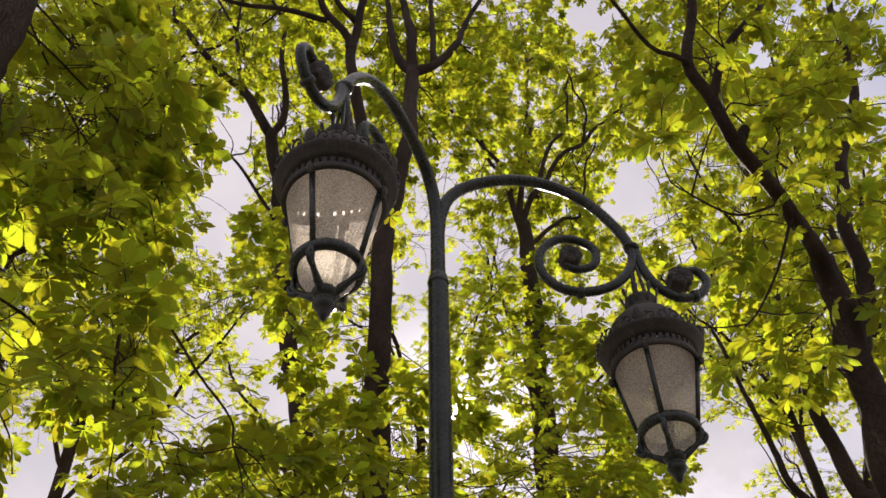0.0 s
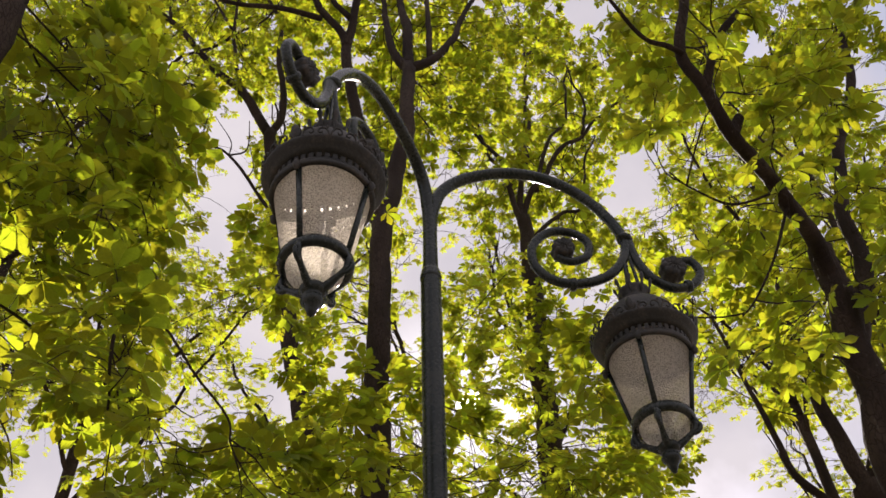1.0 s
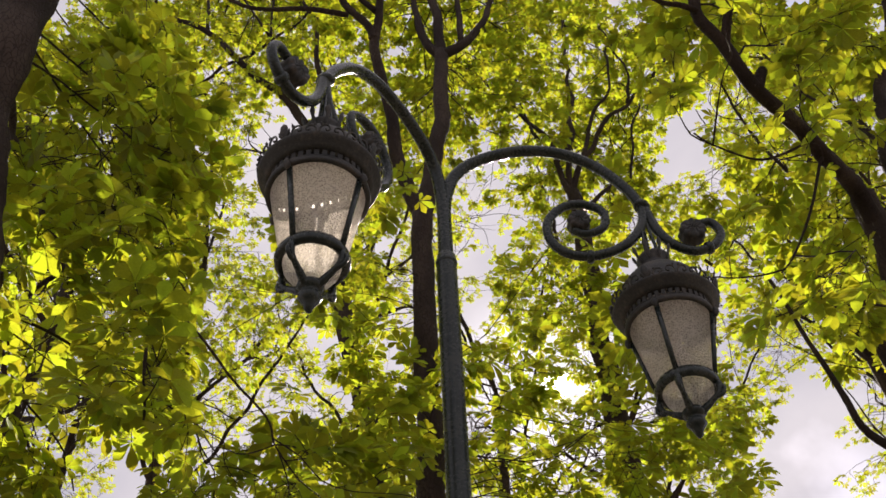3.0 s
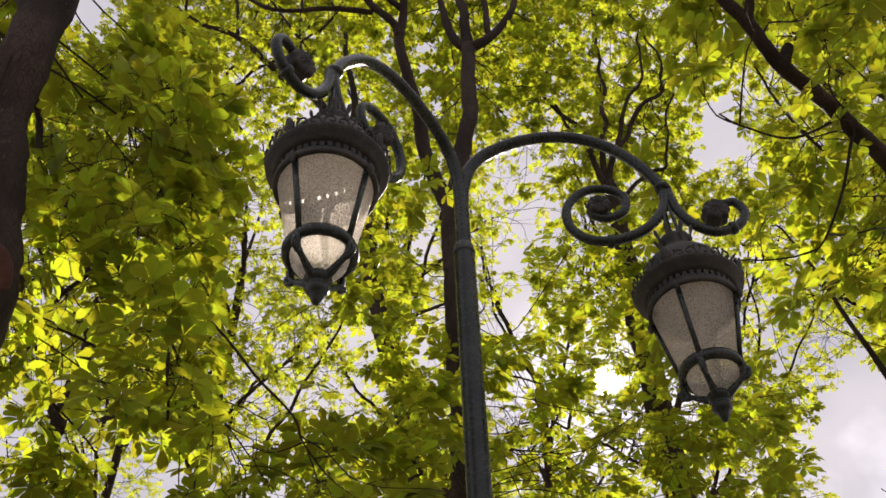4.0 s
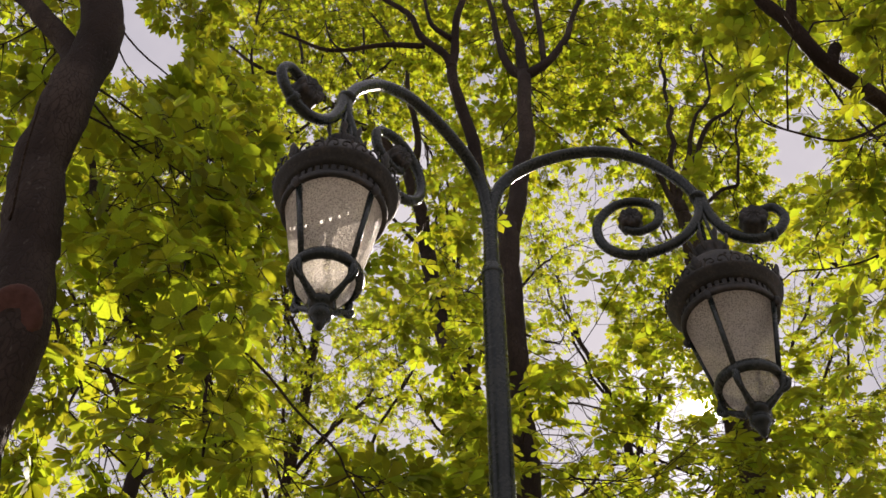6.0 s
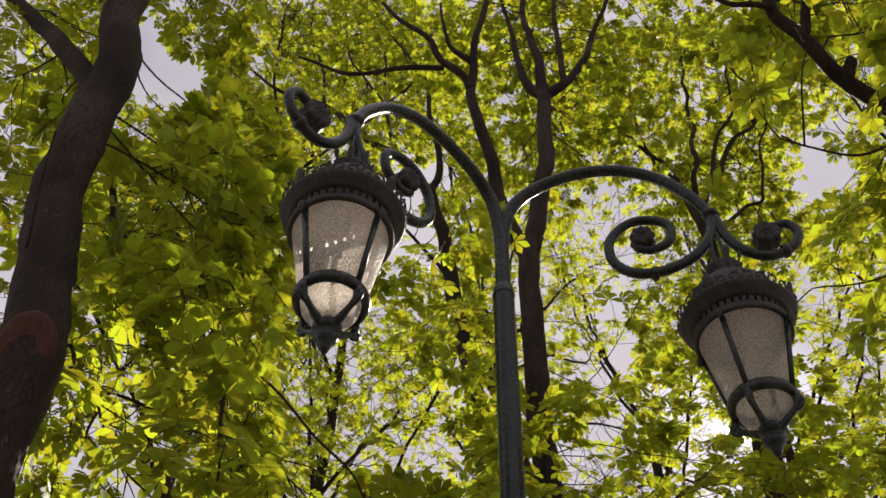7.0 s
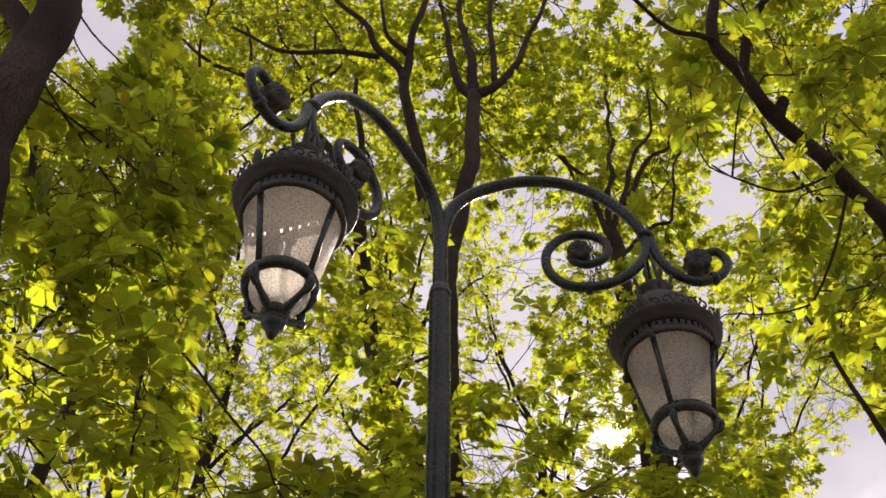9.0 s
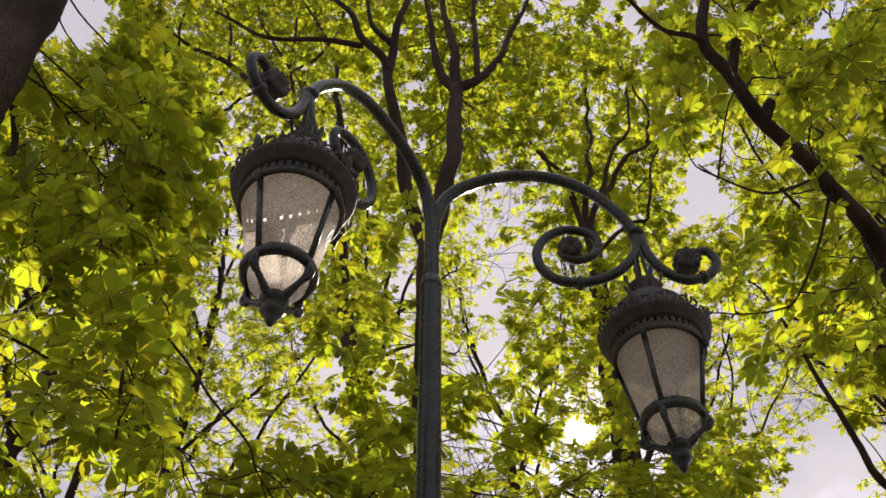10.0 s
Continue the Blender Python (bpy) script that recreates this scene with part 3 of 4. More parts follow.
def open_air(p):
    """Whether each place lies in an opening, or in the clear air about the lamp."""
    p = np.atleast_2d(p)
    d = GAP_B - GAP_A
    s = np.einsum("pgk,gk->pg", p[:, None] - GAP_A, d) / np.einsum("gk,gk->g", d, d)
    s = np.clip(s, GAP_LOW, 1.6)
    near = np.linalg.norm(p[:, None] - (GAP_A + s[..., None] * d), axis=2)
    x, y, z = p.T
    ragged = 0.5 * (np.sin(5.9 * x + 2.1 * np.sin(4.3 * z)) + np.sin(5.1 * y - 3.7 * z + 1.7 * np.sin(6.3 * x)))
    wobble = np.random.uniform(0.6, 1.2, near.shape) * (1 + 0.38 * ragged)[:, None]
    gap = (near < (GAP_R * (1 + GAP_GROW * s) + 0.07) * wobble).any(1)
    lamp = (p[:, 1] < 1.0 + 0.12 * np.clip(p[:, 2] - 5, 0, 9)) & (p[:, 0] > -0.98) & (p[:, 0] < 1.15) & (p[:, 2] < 14)
    eye = (p[:, 1] < -0.34) & (p[:, 2] < 7.5) & ~((p[:, 0] < -1.3) & (p[:, 1] > -1.0) & (p[:, 2] > 4.4) & (p[:, 2] < 5.0))
    return gap | lamp | eye


# leaves live where light reaches: the leaf area so far in each column towards the sun
SUN_SIDE = np.cross(np.array(SUN_DIR), (0, 0, 1))
SUN_SIDE /= np.linalg.norm(SUN_SIDE)
SUN_RISE = np.cross(SUN_SIDE, np.array(SUN_DIR))
COLUMN = 0.24
SHADE, SHADE_LOW = {}, {}
# crown columns towards the sun, leaves added to deepen the shade: place and radius
DEEP = [((-1.50, 0.40, 5.62), 0.42), ((-1.75, 0.40, 5.45), 0.35), ((1.0, 2.4, 5.40), 0.36)]
DEEP = [(float(np.dot(p, SUN_SIDE)), float(np.dot(p, SUN_RISE)), r) for p, r in DEEP]


def bearing(cell):
    """How much more leaf area than elsewhere a column bears."""
    x, z = (cell[0] + 0.5) * COLUMN, (cell[1] + 0.5) * COLUMN
    return 1.7 if any(math.hypot(x - side, z - rise) < r for side, rise, r in DEEP) else 1.0


class Crown:
    """Collects a tree's branches and leaves; shade is the leaf area that it bears above one another, low marks the near trees' hanging boughs."""

    def __init__(self, leaf_size, tilt=0.36, front=(-50.0, 50.0), shade=2.6, low=False):
        self.tilt, self.front, self.stalks, self.shade, self.low = tilt, front, False, shade, low
        self.bare = None
        self.clean = np.zeros((0, 3))
        self.twigs, self.at, self.axis, self.up, self.size = [], [], [], [], []
        self.leaf_size = leaf_size

    def shut(self, path):
        """Open air, and the bare side of the upper limbs."""
        p = np.array(path)
        p[0, 1] += 0.6
        return open_air(p) | ((p[:, 1] < self.front[0]) & (p[:, 2] > self.front[1])) | self.beyond(p)

    def beyond(self, p):
        """Whether each place lies past the crown's bare side: bare is a height and how far that side leans out with it."""
        if self.bare is None:
            return np.zeros(len(p), bool)
        return (p[:, 2] > self.bare[0]) & (p[:, 0] > self.bare[1] * p[:, 2])

    def under(self, p):
        """Whether each place lies below one of the clean limbs, on the side of the path."""
        if not len(self.clean):
            return np.zeros(len(p), bool)
        way = np.array([-0.30, -0.56, -0.77])
        v = p[:, None] - self.clean
        s = v @ way
        return ((s > -0.03) & (s < 2.5) & (np.linalg.norm(v - s[..., None] * way, axis=2) < 0.085)).any(1)

    def leafy(self, tip, heading, count, spread):
        """Leaves about a tip, as many as find light; returns how many."""
        out = heading + np.random.normal(0, 0.75, (count, 3))
        out[:, 2] = out[:, 2] * 0.5 - 0.05
        out /= np.linalg.norm(out, axis=1)[:, None] + 1e-9
        at = tip + out * spread * np.random.uniform(0.5, 1.3, (count, 1))
        up = np.array([0, 0, 1.0]) + np.random.normal(0, self.tilt, (count, 3))
        size = self.leaf_size * np.random.uniform(0.65, 1.15, count)
        grown = 0
        half = out * (0.5 * size)[:, None]
        for k in np.where(~(open_air(at) | self.beyond(at) | self.under(at) | self.under(at + half) | self.under(at + 2 * half)))[0]:
            cell = (math.floor(at[k] @ SUN_SIDE / COLUMN), math.floor(at[k] @ SUN_RISE / COLUMN))
            if (SHADE_LOW if self.low else SHADE).get(cell, 0.0) > self.shade * bearing(cell):
                continue
            area = (size[k] / COLUMN) ** 2
            SHADE[cell] = SHADE.get(cell, 0.0) + area * (0.25 if self.low else 1.0)
            if self.low:
                SHADE_LOW[cell] = SHADE_LOW.get(cell, 0.0) + area
            grown += 1
            if self.stalks:
                self.twigs.append(tube_data([tip, 0.5 * (tip + at[k]) + np.array([0, 0, 0.012]), at[k]], [0.0028, 0.0022, 0.0022], 3))
            self.at.append(at[k])
            self.axis.append(out[k])
            self.up.append(up[k])
            self.size.append(size[k])
        return grown

    def twig(self, start, heading, length, leaves, radius):
        steps = 4
        p, path = np.array(start, float), [np.array(start, float)]
        h = np.array(heading, float)
        for i in range(steps):
            h = h + np.random.normal(0, 0.22, 3) + np.array([0, 0, -0.06])
            h /= np.linalg.norm(h)
            p = p + h * length / steps
            path.append(p)
        if self.shut(path).any():
            return 0
        grown = [self.leafy(path[i], h, leaves if i == steps else max(1, leaves // 2), self.leaf_size * 0.75) for i in range(1, len(path))]
        last = max((i + 2 for i, g in enumerate(grown) if g), default=0)
        if last:
            self.twigs.append(tube_data(path[:last], np.linspace(radius, radius * 0.45, len(path))[:last], 4))
        return sum(grown)

    def bough(self, start, heading, length, radius, twigs, leaves):
        steps = 6
        h, p = np.array(heading, float), np.array(start, float)
        h /= np.linalg.norm(h)
        path = [p]
        for i in range(steps):
            h = h + np.random.normal(0, 0.30, 3) + np.array([0, 0, 0.05 - 0.03 * i])
            h /= np.linalg.norm(h)
            p = p + h * length / steps
            path.append(p)
        shut = self.shut(path)
        if shut.any():
            path = path[:int(np.argmax(shut))]
            if len(path) < 3:
                return
        path = smooth_path(path, 2)
        reach = 0
        for k in range(twigs):
            i = int(len(path) * (0.25 + 0.75 * (k + random.random()) / twigs))
            i = min(i, len(path) - 2)
            d = path[i + 1] - path[i]
            d /= np.linalg.norm(d)
            side = np.random.normal(0, 1, 3)
            side -= d * (side @ d)
            side /= np.linalg.norm(side)
            side[2] *= 0.6
            if self.twig(path[i], d * 0.6 + side, length * random.uniform(0.25, 0.45), leaves, radius * 0.4):
                reach = max(reach, i + 1)
        if self.leafy(path[-1], h, leaves + 2, self.leaf_size * 0.8):
            reach = len(path)
        if reach > 1:
            self.twigs.append(tube_data(path[:reach], np.linspace(radius * 0.8, radius * 0.25, len(path))[:reach], 5))

    def along(self, path, per_metre, length, radius, twigs, leaves, first=0.15, lift=0.25, away=None):
        path = np.asarray(path, float)
        total = np.linalg.norm(np.diff(path, axis=0), axis=1).sum()
        for _ in range(max(1, int(total * per_metre))):
            i = min(int(len(path) * random.uniform(first, 1)), len(path) - 2)
            d = path[i + 1] - path[i]
            d /= np.linalg.norm(d)
            side = np.random.normal(0, 1, 3)
            side -= d * (side @ d)
            side /= np.linalg.norm(side)
            side[2] = side[2] * 0.5 + lift
            if away is not None:
                side = side + np.array(away) * random.uniform(0, 1)
            self.bough(path[i], side + d * 0.35, length * random.uniform(0.6, 1.25), radius, twigs, leaves)


def leaf_frames(axis, up):
    x = axis / np.linalg.norm(axis, axis=1)[:, None]
    z = up - x * np.einsum("ij,ij->i", up, x)[:, None]
    z /= np.linalg.norm(z, axis=1)[:, None] + 1e-9
    y = np.cross(z, x)
    return np.stack([x, y, z], axis=2)


def leaf_mesh(name, templates, at, frames, size):
    """Many leaves as one mesh."""
    vs, loops, starts, o, lo = [], [], [], 0, 0
    pick = np.random.randint(0, len(templates), len(at))
    for k, (tv, tf) in enumerate(templates):
        sel = np.where(pick == k)[0]
        if not len(sel):
            continue
        v = np.einsum("nij,vj->nvi", frames[sel] * size[sel][:, None, None], tv) + at[sel][:, None]
        flat = np.array([i for f in tf for i in f])
        lens = np.array([len(f) for f in tf])
        loops.append((flat[None] + (o + np.arange(len(sel)) * len(tv))[:, None]).ravel())
        starts.append(np.tile(lens, len(sel)))
        vs.append(v.reshape(-1, 3))
        o += len(sel) * len(tv)
    v, lp, ln = np.vstack(vs), np.concatenate(loops), np.concatenate(starts)
    me = bpy.data.meshes.new(name)
    me.vertices.add(len(v))
    me.vertices.foreach_set("co", v.astype(np.float32).ravel())
    me.loops.add(len(lp))
    me.loops.foreach_set("vertex_index", lp.astype(np.int32))
    me.polygons.add(len(ln))
    me.polygons.foreach_set("loop_start", np.concatenate([[0], np.cumsum(ln)[:-1]]).astype(np.int32))
    me.polygons.foreach_set("use_smooth", np.ones(len(ln), bool))
    me.materials.append(LEAF)
    me.update(calc_edges=True)
    me.validate()
    return me


def finish_tree(tree, crown, near=None, templates=None):
    """Makes the twigs, the crown, and up to 280 leaves of their own within the near stretch."""
    if crown.twigs:
        tagged(part("branchwork", joined(crown.twigs), TWIG, tree), kind="stuff")
    if not crown.at:
        return
    at, axis, up, size = (np.array(q) for q in (crown.at, crown.axis, crown.up, crown.size))
    frames = leaf_frames(axis, up)
    own = np.zeros(len(at), bool)
    if near is not None:
        lo, hi = np.array(near[0]), np.array(near[1])
        inside = np.where(((at > lo) & (at < hi)).all(1))[0]
        own[inside[:280]] = True
        rest = inside[280:]
        if len(rest):
            tagged(new("foliage", leaf_mesh("foliage", RICH, at[rest], frames[rest], size[rest])), kind="stuff").parent = tree
        for i in np.where(own)[0]:
            ob = new("leaf", LEAF_MESHES[i % 3])
            ob.parent = tree
            m = Matrix.Identity(4)
            for r in range(3):
                for c in range(3):
                    m[r][c] = frames[i][r][c] * size[i]
                m[r][3] = at[i][r]
            ob.matrix_basis = m
        own[inside] = True
    far = ~own
    if far.any():
        tagged(new("crown", leaf_mesh("crown", templates or PLAIN, at[far], frames[far], size[far])), kind="stuff").parent = tree


def limb(tree, name, points, r0, r1, sides=12, steps=6, label="", wiggle=0.012):
    p = smooth_path(points, steps)
    w = np.array([noise.noise_vector(Vector(q) * 2.1)[:] for q in p]) * (r0 * 0.35 + wiggle)
    w[0] = 0
    p = p + w
    part(name, tube_data(p, np.linspace(r0, r1, len(p)), sides, 0.07), BARK, tree, label)
    return p


PLANTED = []


def tree_at(label):
    PLANTED.append(label)
    random.seed(100 + len(PLANTED))
    np.random.seed(100 + len(PLANTED))
    return thing("chestnut_tree", (0, 0, 0), label, "tree", "park trees")


def middle_tree():
    tree = tree_at("tall horse chestnut whose dark trunk forks above the lamp")
    c = Crown(0.108, 0.24, front=(2.75, 6.9), shade=2.5)
    limb(tree, "trunk", [(-0.10, 2.25, -0.1), (-0.06, 2.28, 1.2), (-0.10, 2.30, 3.0), (-0.125, 2.30, 5.18), (-0.125, 2.30, 5.7), (-0.13, 2.30, 6.4), (-0.13, 2.32, 6.96), (-0.13, 2.36, 7.34)], 0.086, 0.074, 16)
    rows = [
        ([(-0.13, 2.36, 7.25), (-0.02, 2.50, 7.96), (0.02, 2.56, 8.48), (0.06, 2.63, 9.16), (0.09, 2.72, 10.0)], 0.078, 0.066),
        ([(0.09, 2.72, 9.95), (-0.03, 2.75, 10.19), (-0.14, 2.81, 10.75), (-0.17, 2.88, 11.42), (-0.3, 3.0, 12.8)], 0.055, 0.02),
        ([(0.09, 2.72, 9.95), (0.07, 2.80, 10.67), (0.0, 2.88, 11.42), (-0.04, 3.0, 12.5), (0.1, 3.1, 14.0)], 0.06, 0.02),
        ([(0.09, 2.72, 9.95), (0.29, 2.74, 10.14), (0.53, 2.79, 10.55), (0.66, 2.85, 11.13), (1.0, 2.9, 12.4)], 0.055, 0.02),
        ([(0.30, 2.75, 10.15), (0.30, 2.88, 11.38), (0.31, 2.99, 12.4), (0.5, 3.1, 13.6)], 0.035, 0.015),
    ]
    rows += [
        ([(-0.13, 2.36, 7.25), (-0.20, 2.33, 7.41), (-0.31, 2.25, 7.87), (-0.40, 2.16, 8.45), (-0.49, 2.05, 9.05), (-0.46, 1.99, 9.4), (-0.43, 1.92, 9.78), (-0.30, 1.83, 10.34), (-0.2, 1.8, 11.6)], 0.066, 0.022),
        ([(-0.49, 2.03, 9.15), (-0.54, 2.0, 9.32), (-0.76, 1.95, 9.62), (-0.84, 1.91, 9.89), (-1.02, 1.86, 10.16), (-1.30, 1.78, 10.63)], 0.042, 0.018),
        ([(-0.72, 1.98, 9.50), (-1.16, 1.96, 9.58), (-1.69, 1.94, 9.69), (-2.10, 1.88, 10.02)], 0.028, 0.012),
        ([(-0.47, 1.97, 9.5), (-0.62, 1.94, 9.7), (-0.68, 1.91, 9.89), (-0.75, 1.9, 10.6)], 0.03, 0.012),
    ]
    for pts, a, b in rows:
        p = limb(tree, "limb", pts, a, b, 9)
        c.along(p, 7.5 if pts[0][2] < 9.9 else 5.5, 1.4, 0.008, 6, 3, 0.3, 0.25, (0, 2.0, 0.1))
    # low boughs that spread their leaves flat beside the trunk
    boughs = [
        ((-0.07, 2.3, 5.2), (0.9, 0.5, 0.25), 2.2), ((-0.07, 2.3, 5.3), (-0.8, -0.1, 0.2), 1.5), ((-0.09, 2.3, 5.7), (0.8, 0.7, 0.15), 2.4),
        ((-0.1, 2.3, 6.1), (0.9, 0.1, 0.2), 1.7), ((-0.1, 2.3, 4.8), (0.7, 0.7, 0.3), 2.2), ((-0.36, 2.2, 8.2), (-1.0, 0.9, 0.0), 2.0),
        ((-0.42, 2.15, 8.6), (-0.9, 1.2, 0.2), 2.2), ((-0.12, 2.3, 6.6), (0.8, 0.5, 0.1), 1.8),
    ]
    boughs += [
        ((-0.12, 2.3, 6.5), (-0.7, -0.4, 0.1), 1.3), ((-0.08, 2.32, 5.5), (-0.3, 1.0, 0.2), 1.7), ((-0.09, 2.32, 6.0), (-0.45, 1.0, 0.1), 1.6),
        ((-0.12, 2.3, 6.6), (-1.0, 0.12, 0.0), 1.1), ((-0.10, 2.3, 6.2), (-1.0, 0.2, 0.0), 1.2), ((-0.09, 2.3, 5.8), (-1.0, 0.3, 0.1), 1.2),
        ((-0.08, 2.3, 5.4), (-0.9, -0.1, 0.2), 1.1),
    ]
    # a bough with leaf clumps added to block the sun beside its clear way
    c.shade = 6.0
    p = limb(tree, "limb", [(-0.09, 2.3, 5.55), (0.15, 2.55, 5.80), (0.40, 2.85, 5.95), (0.62, 3.05, 6.02)], 0.010, 0.003, 6)
    for spot in ((0.48, 2.95, 5.97), (0.55, 3.0, 6.0), (0.60, 3.0, 6.06), (0.52, 3.1, 6.08), (0.44, 3.05, 6.04), (0.63, 3.1, 6.0)):
        c.leafy(np.array(spot), np.array([0.3, 0.2, -0.2]), 5, 0.09)
    # flat sprays on the path's side of the trunk, and the dense low boughs beyond the lamp
    c.tilt = 0.2
    for start, head, length in (((-0.12, 2.24, 5.30), (-0.35, -1.0, 0.15), 0.65), ((-0.12, 2.24, 5.25), (0.15, -1.0, 0.2), 0.6), ((-0.12, 2.24, 4.68), (-0.3, -1.0, 0.1), 0.7), ((-0.12, 2.24, 4.70), (0.3, -1.0, 0.1), 0.7)):
        c.bough(start, head, length, 0.005, 4, 3)
    c.shade = 3.2
    for start, head, length in (((-0.1, 2.3, 4.9), (0.9, 0.2, 0.2), 1.8), ((-0.1, 2.3, 5.1), (0.9, 0.5, 0.15), 2.2), ((-0.1, 2.3, 4.7), (0.9, 0.4, 0.25), 2.0),
                                ((-0.1, 2.3, 5.4), (0.9, -0.05, 0.1), 1.5), ((-0.1, 2.3, 4.6), (0.8, 0.1, 0.2), 1.5)):
        for _ in range(2):
            c.bough(start, np.array(head) + np.random.normal(0, 0.2, 3), length * random.uniform(0.7, 1.15), 0.005, 9, 3)
    c.shade = 2.5
    for start, head, length in boughs:
        c.tilt = 0.2
        for _ in range(4):
            c.bough(start, np.array(head) + np.random.normal(0, 0.26, 3), length * random.uniform(0.7, 1.15), 0.005, 9, 3)
    finish_tree(tree, c, ((-0.6, 1.4, 4.6), (1.0, 2.7, 6.2)))


def slim_tree():
    tree = tree_at("slender horse chestnut with a dead side branch")
    c = Crown(0.100, 0.24, front=(4.35, 8.8), shade=2.9)
    limb(tree, "trunk", [(0.1, 4.2, -0.1), (-0.02, 4.2, 2.5), (-0.38, 4.2, 5.2), (-0.61, 4.2, 6.43), (-0.71, 4.2, 6.88), (-0.92, 4.2, 7.95), (-1.10, 4.2, 9.08), (-1.24, 4.2, 10.15), (-1.35, 4.2, 10.78)], 0.105, 0.068, 14)
    for pts, a, b in (
        ([(-1.35, 4.2, 10.7), (-1.77, 4.15, 11.46), (-2.16, 4.1, 11.88), (-2.77, 4.0, 12.68), (-3.35, 4.0, 13.14), (-4.0, 4.0, 14.0)], 0.06, 0.018),
        ([(-1.35, 4.2, 10.7), (-1.26, 4.2, 11.24), (-1.38, 4.2, 12.12), (-1.46, 4.2, 13.17), (-1.5, 4.3, 14.8)], 0.05, 0.018),
        ([(-1.77, 4.15, 11.42), (-1.87, 4.15, 11.92), (-2.02, 4.2, 12.8), (-2.1, 4.2, 14.2)], 0.035, 0.014),
        ([(-1.46, 4.2, 13.17), (-1.9, 4.4, 14.5), (-2.4, 4.6, 16.0), (-2.6, 4.7, 17.5)], 0.024, 0.010),
        ([(-2.77, 4.0, 12.68), (-3.0, 4.2, 14.0), (-3.4, 4.4, 15.5), (-3.6, 4.6, 17.0)], 0.024, 0.010),
        ([(-2.02, 4.2, 12.8), (-2.6, 4.3, 14.2), (-2.9, 4.5, 15.6)], 0.020, 0.008),
    ):
        p = limb(tree, "limb", pts, a, b, 9)
        c.along(p, 9.0, 1.4, 0.009, 6, 3, 0.25, 0.25, (0, 1.6, 0.1))
    for pts, a, b in (
        ([(-1.11, 4.2, 9.15), (-1.29, 4.15, 9.49), (-1.73, 4.1, 10.19), (-2.06, 4.1, 10.40)], 0.026, 0.009),
        ([(-1.73, 4.1, 10.19), (-1.56, 4.1, 10.31), (-1.59, 4.1, 10.82)], 0.011, 0.005),
        ([(-1.89, 4.1, 10.30), (-2.05, 4.1, 10.55), (-2.06, 4.1, 10.95)], 0.010, 0.004),
        ([(-1.73, 4.1, 10.19), (-1.75, 4.1, 10.45), (-1.95, 4.0, 10.75)], 0.008, 0.003),
        ([(-1.50, 4.1, 9.82), (-1.46, 4.1, 10.02), (-1.52, 4.0, 10.26)], 0.007, 0.003),
        ([(-1.40, 4.1, 9.66), (-1.28, 4.1, 9.80), (-1.24, 4.1, 10.02)], 0.007, 0.003),
        ([(-2.06, 4.1, 10.40), (-2.22, 4.1, 10.42), (-2.34, 4.1, 10.58)], 0.007, 0.003),
    ):
        limb(tree, "dead_branch", pts, a, b, 7, label="bare dead branch")
    boughs = [
        ((-1.0, 4.2, 8.4), (-1.0, 0.4, 0.1), 2.2), ((-0.5, 4.2, 5.8), (0.6, 0.2, 0.2), 1.6), ((-0.65, 4.2, 6.7), (-1.0, 0.6, 0.1), 2.0),
        ((-0.75, 4.2, 7.0), (0.0, -1.0, 0.1), 1.4), ((-0.85, 4.2, 7.6), (0.4, -1.0, 0.0), 1.4), ((-0.6, 4.2, 6.4), (0.2, -1.0, 0.1), 1.4),
        ((-0.55, 4.2, 6.0), (0.1, -1.0, 0.1), 1.3), ((-0.45, 4.2, 5.5), (-0.2, -1.0, 0.2), 1.3), ((-0.68, 4.2, 6.7), (-0.2, -1.0, 0.2), 1.3),
    ]
    boughs += [
        ((-0.7, 4.2, 7.0), (0.7, -0.1, 0.1), 1.2), ((-0.8, 4.2, 7.4), (-0.7, 0.2, 0.1), 1.5), ((-0.9, 4.2, 7.9), (0.8, 0.4, 0.0), 1.3),
        ((-1.0, 4.2, 8.5), (0.7, 0.5, 0.1), 1.5), ((-1.1, 4.2, 9.1), (0.5, 0.8, 0.0), 1.4), ((-1.15, 4.2, 9.5), (-0.2, 1.0, 0.0), 1.4),
        ((-0.95, 4.2, 8.1), (-0.8, 0.9, 0.1), 1.5), ((-0.8, 4.2, 7.3), (0.9, 0.5, 0.1), 1.2), ((-0.7, 4.2, 6.9), (-0.9, 0.3, 0.0), 1.4),
    ]
    for start, head, length in boughs:
        for _ in range(4):
            c.bough(start, np.array(head) + np.random.normal(0, 0.26, 3), length * random.uniform(0.7, 1.15), 0.007, 9, 3)
    finish_tree(tree, c)


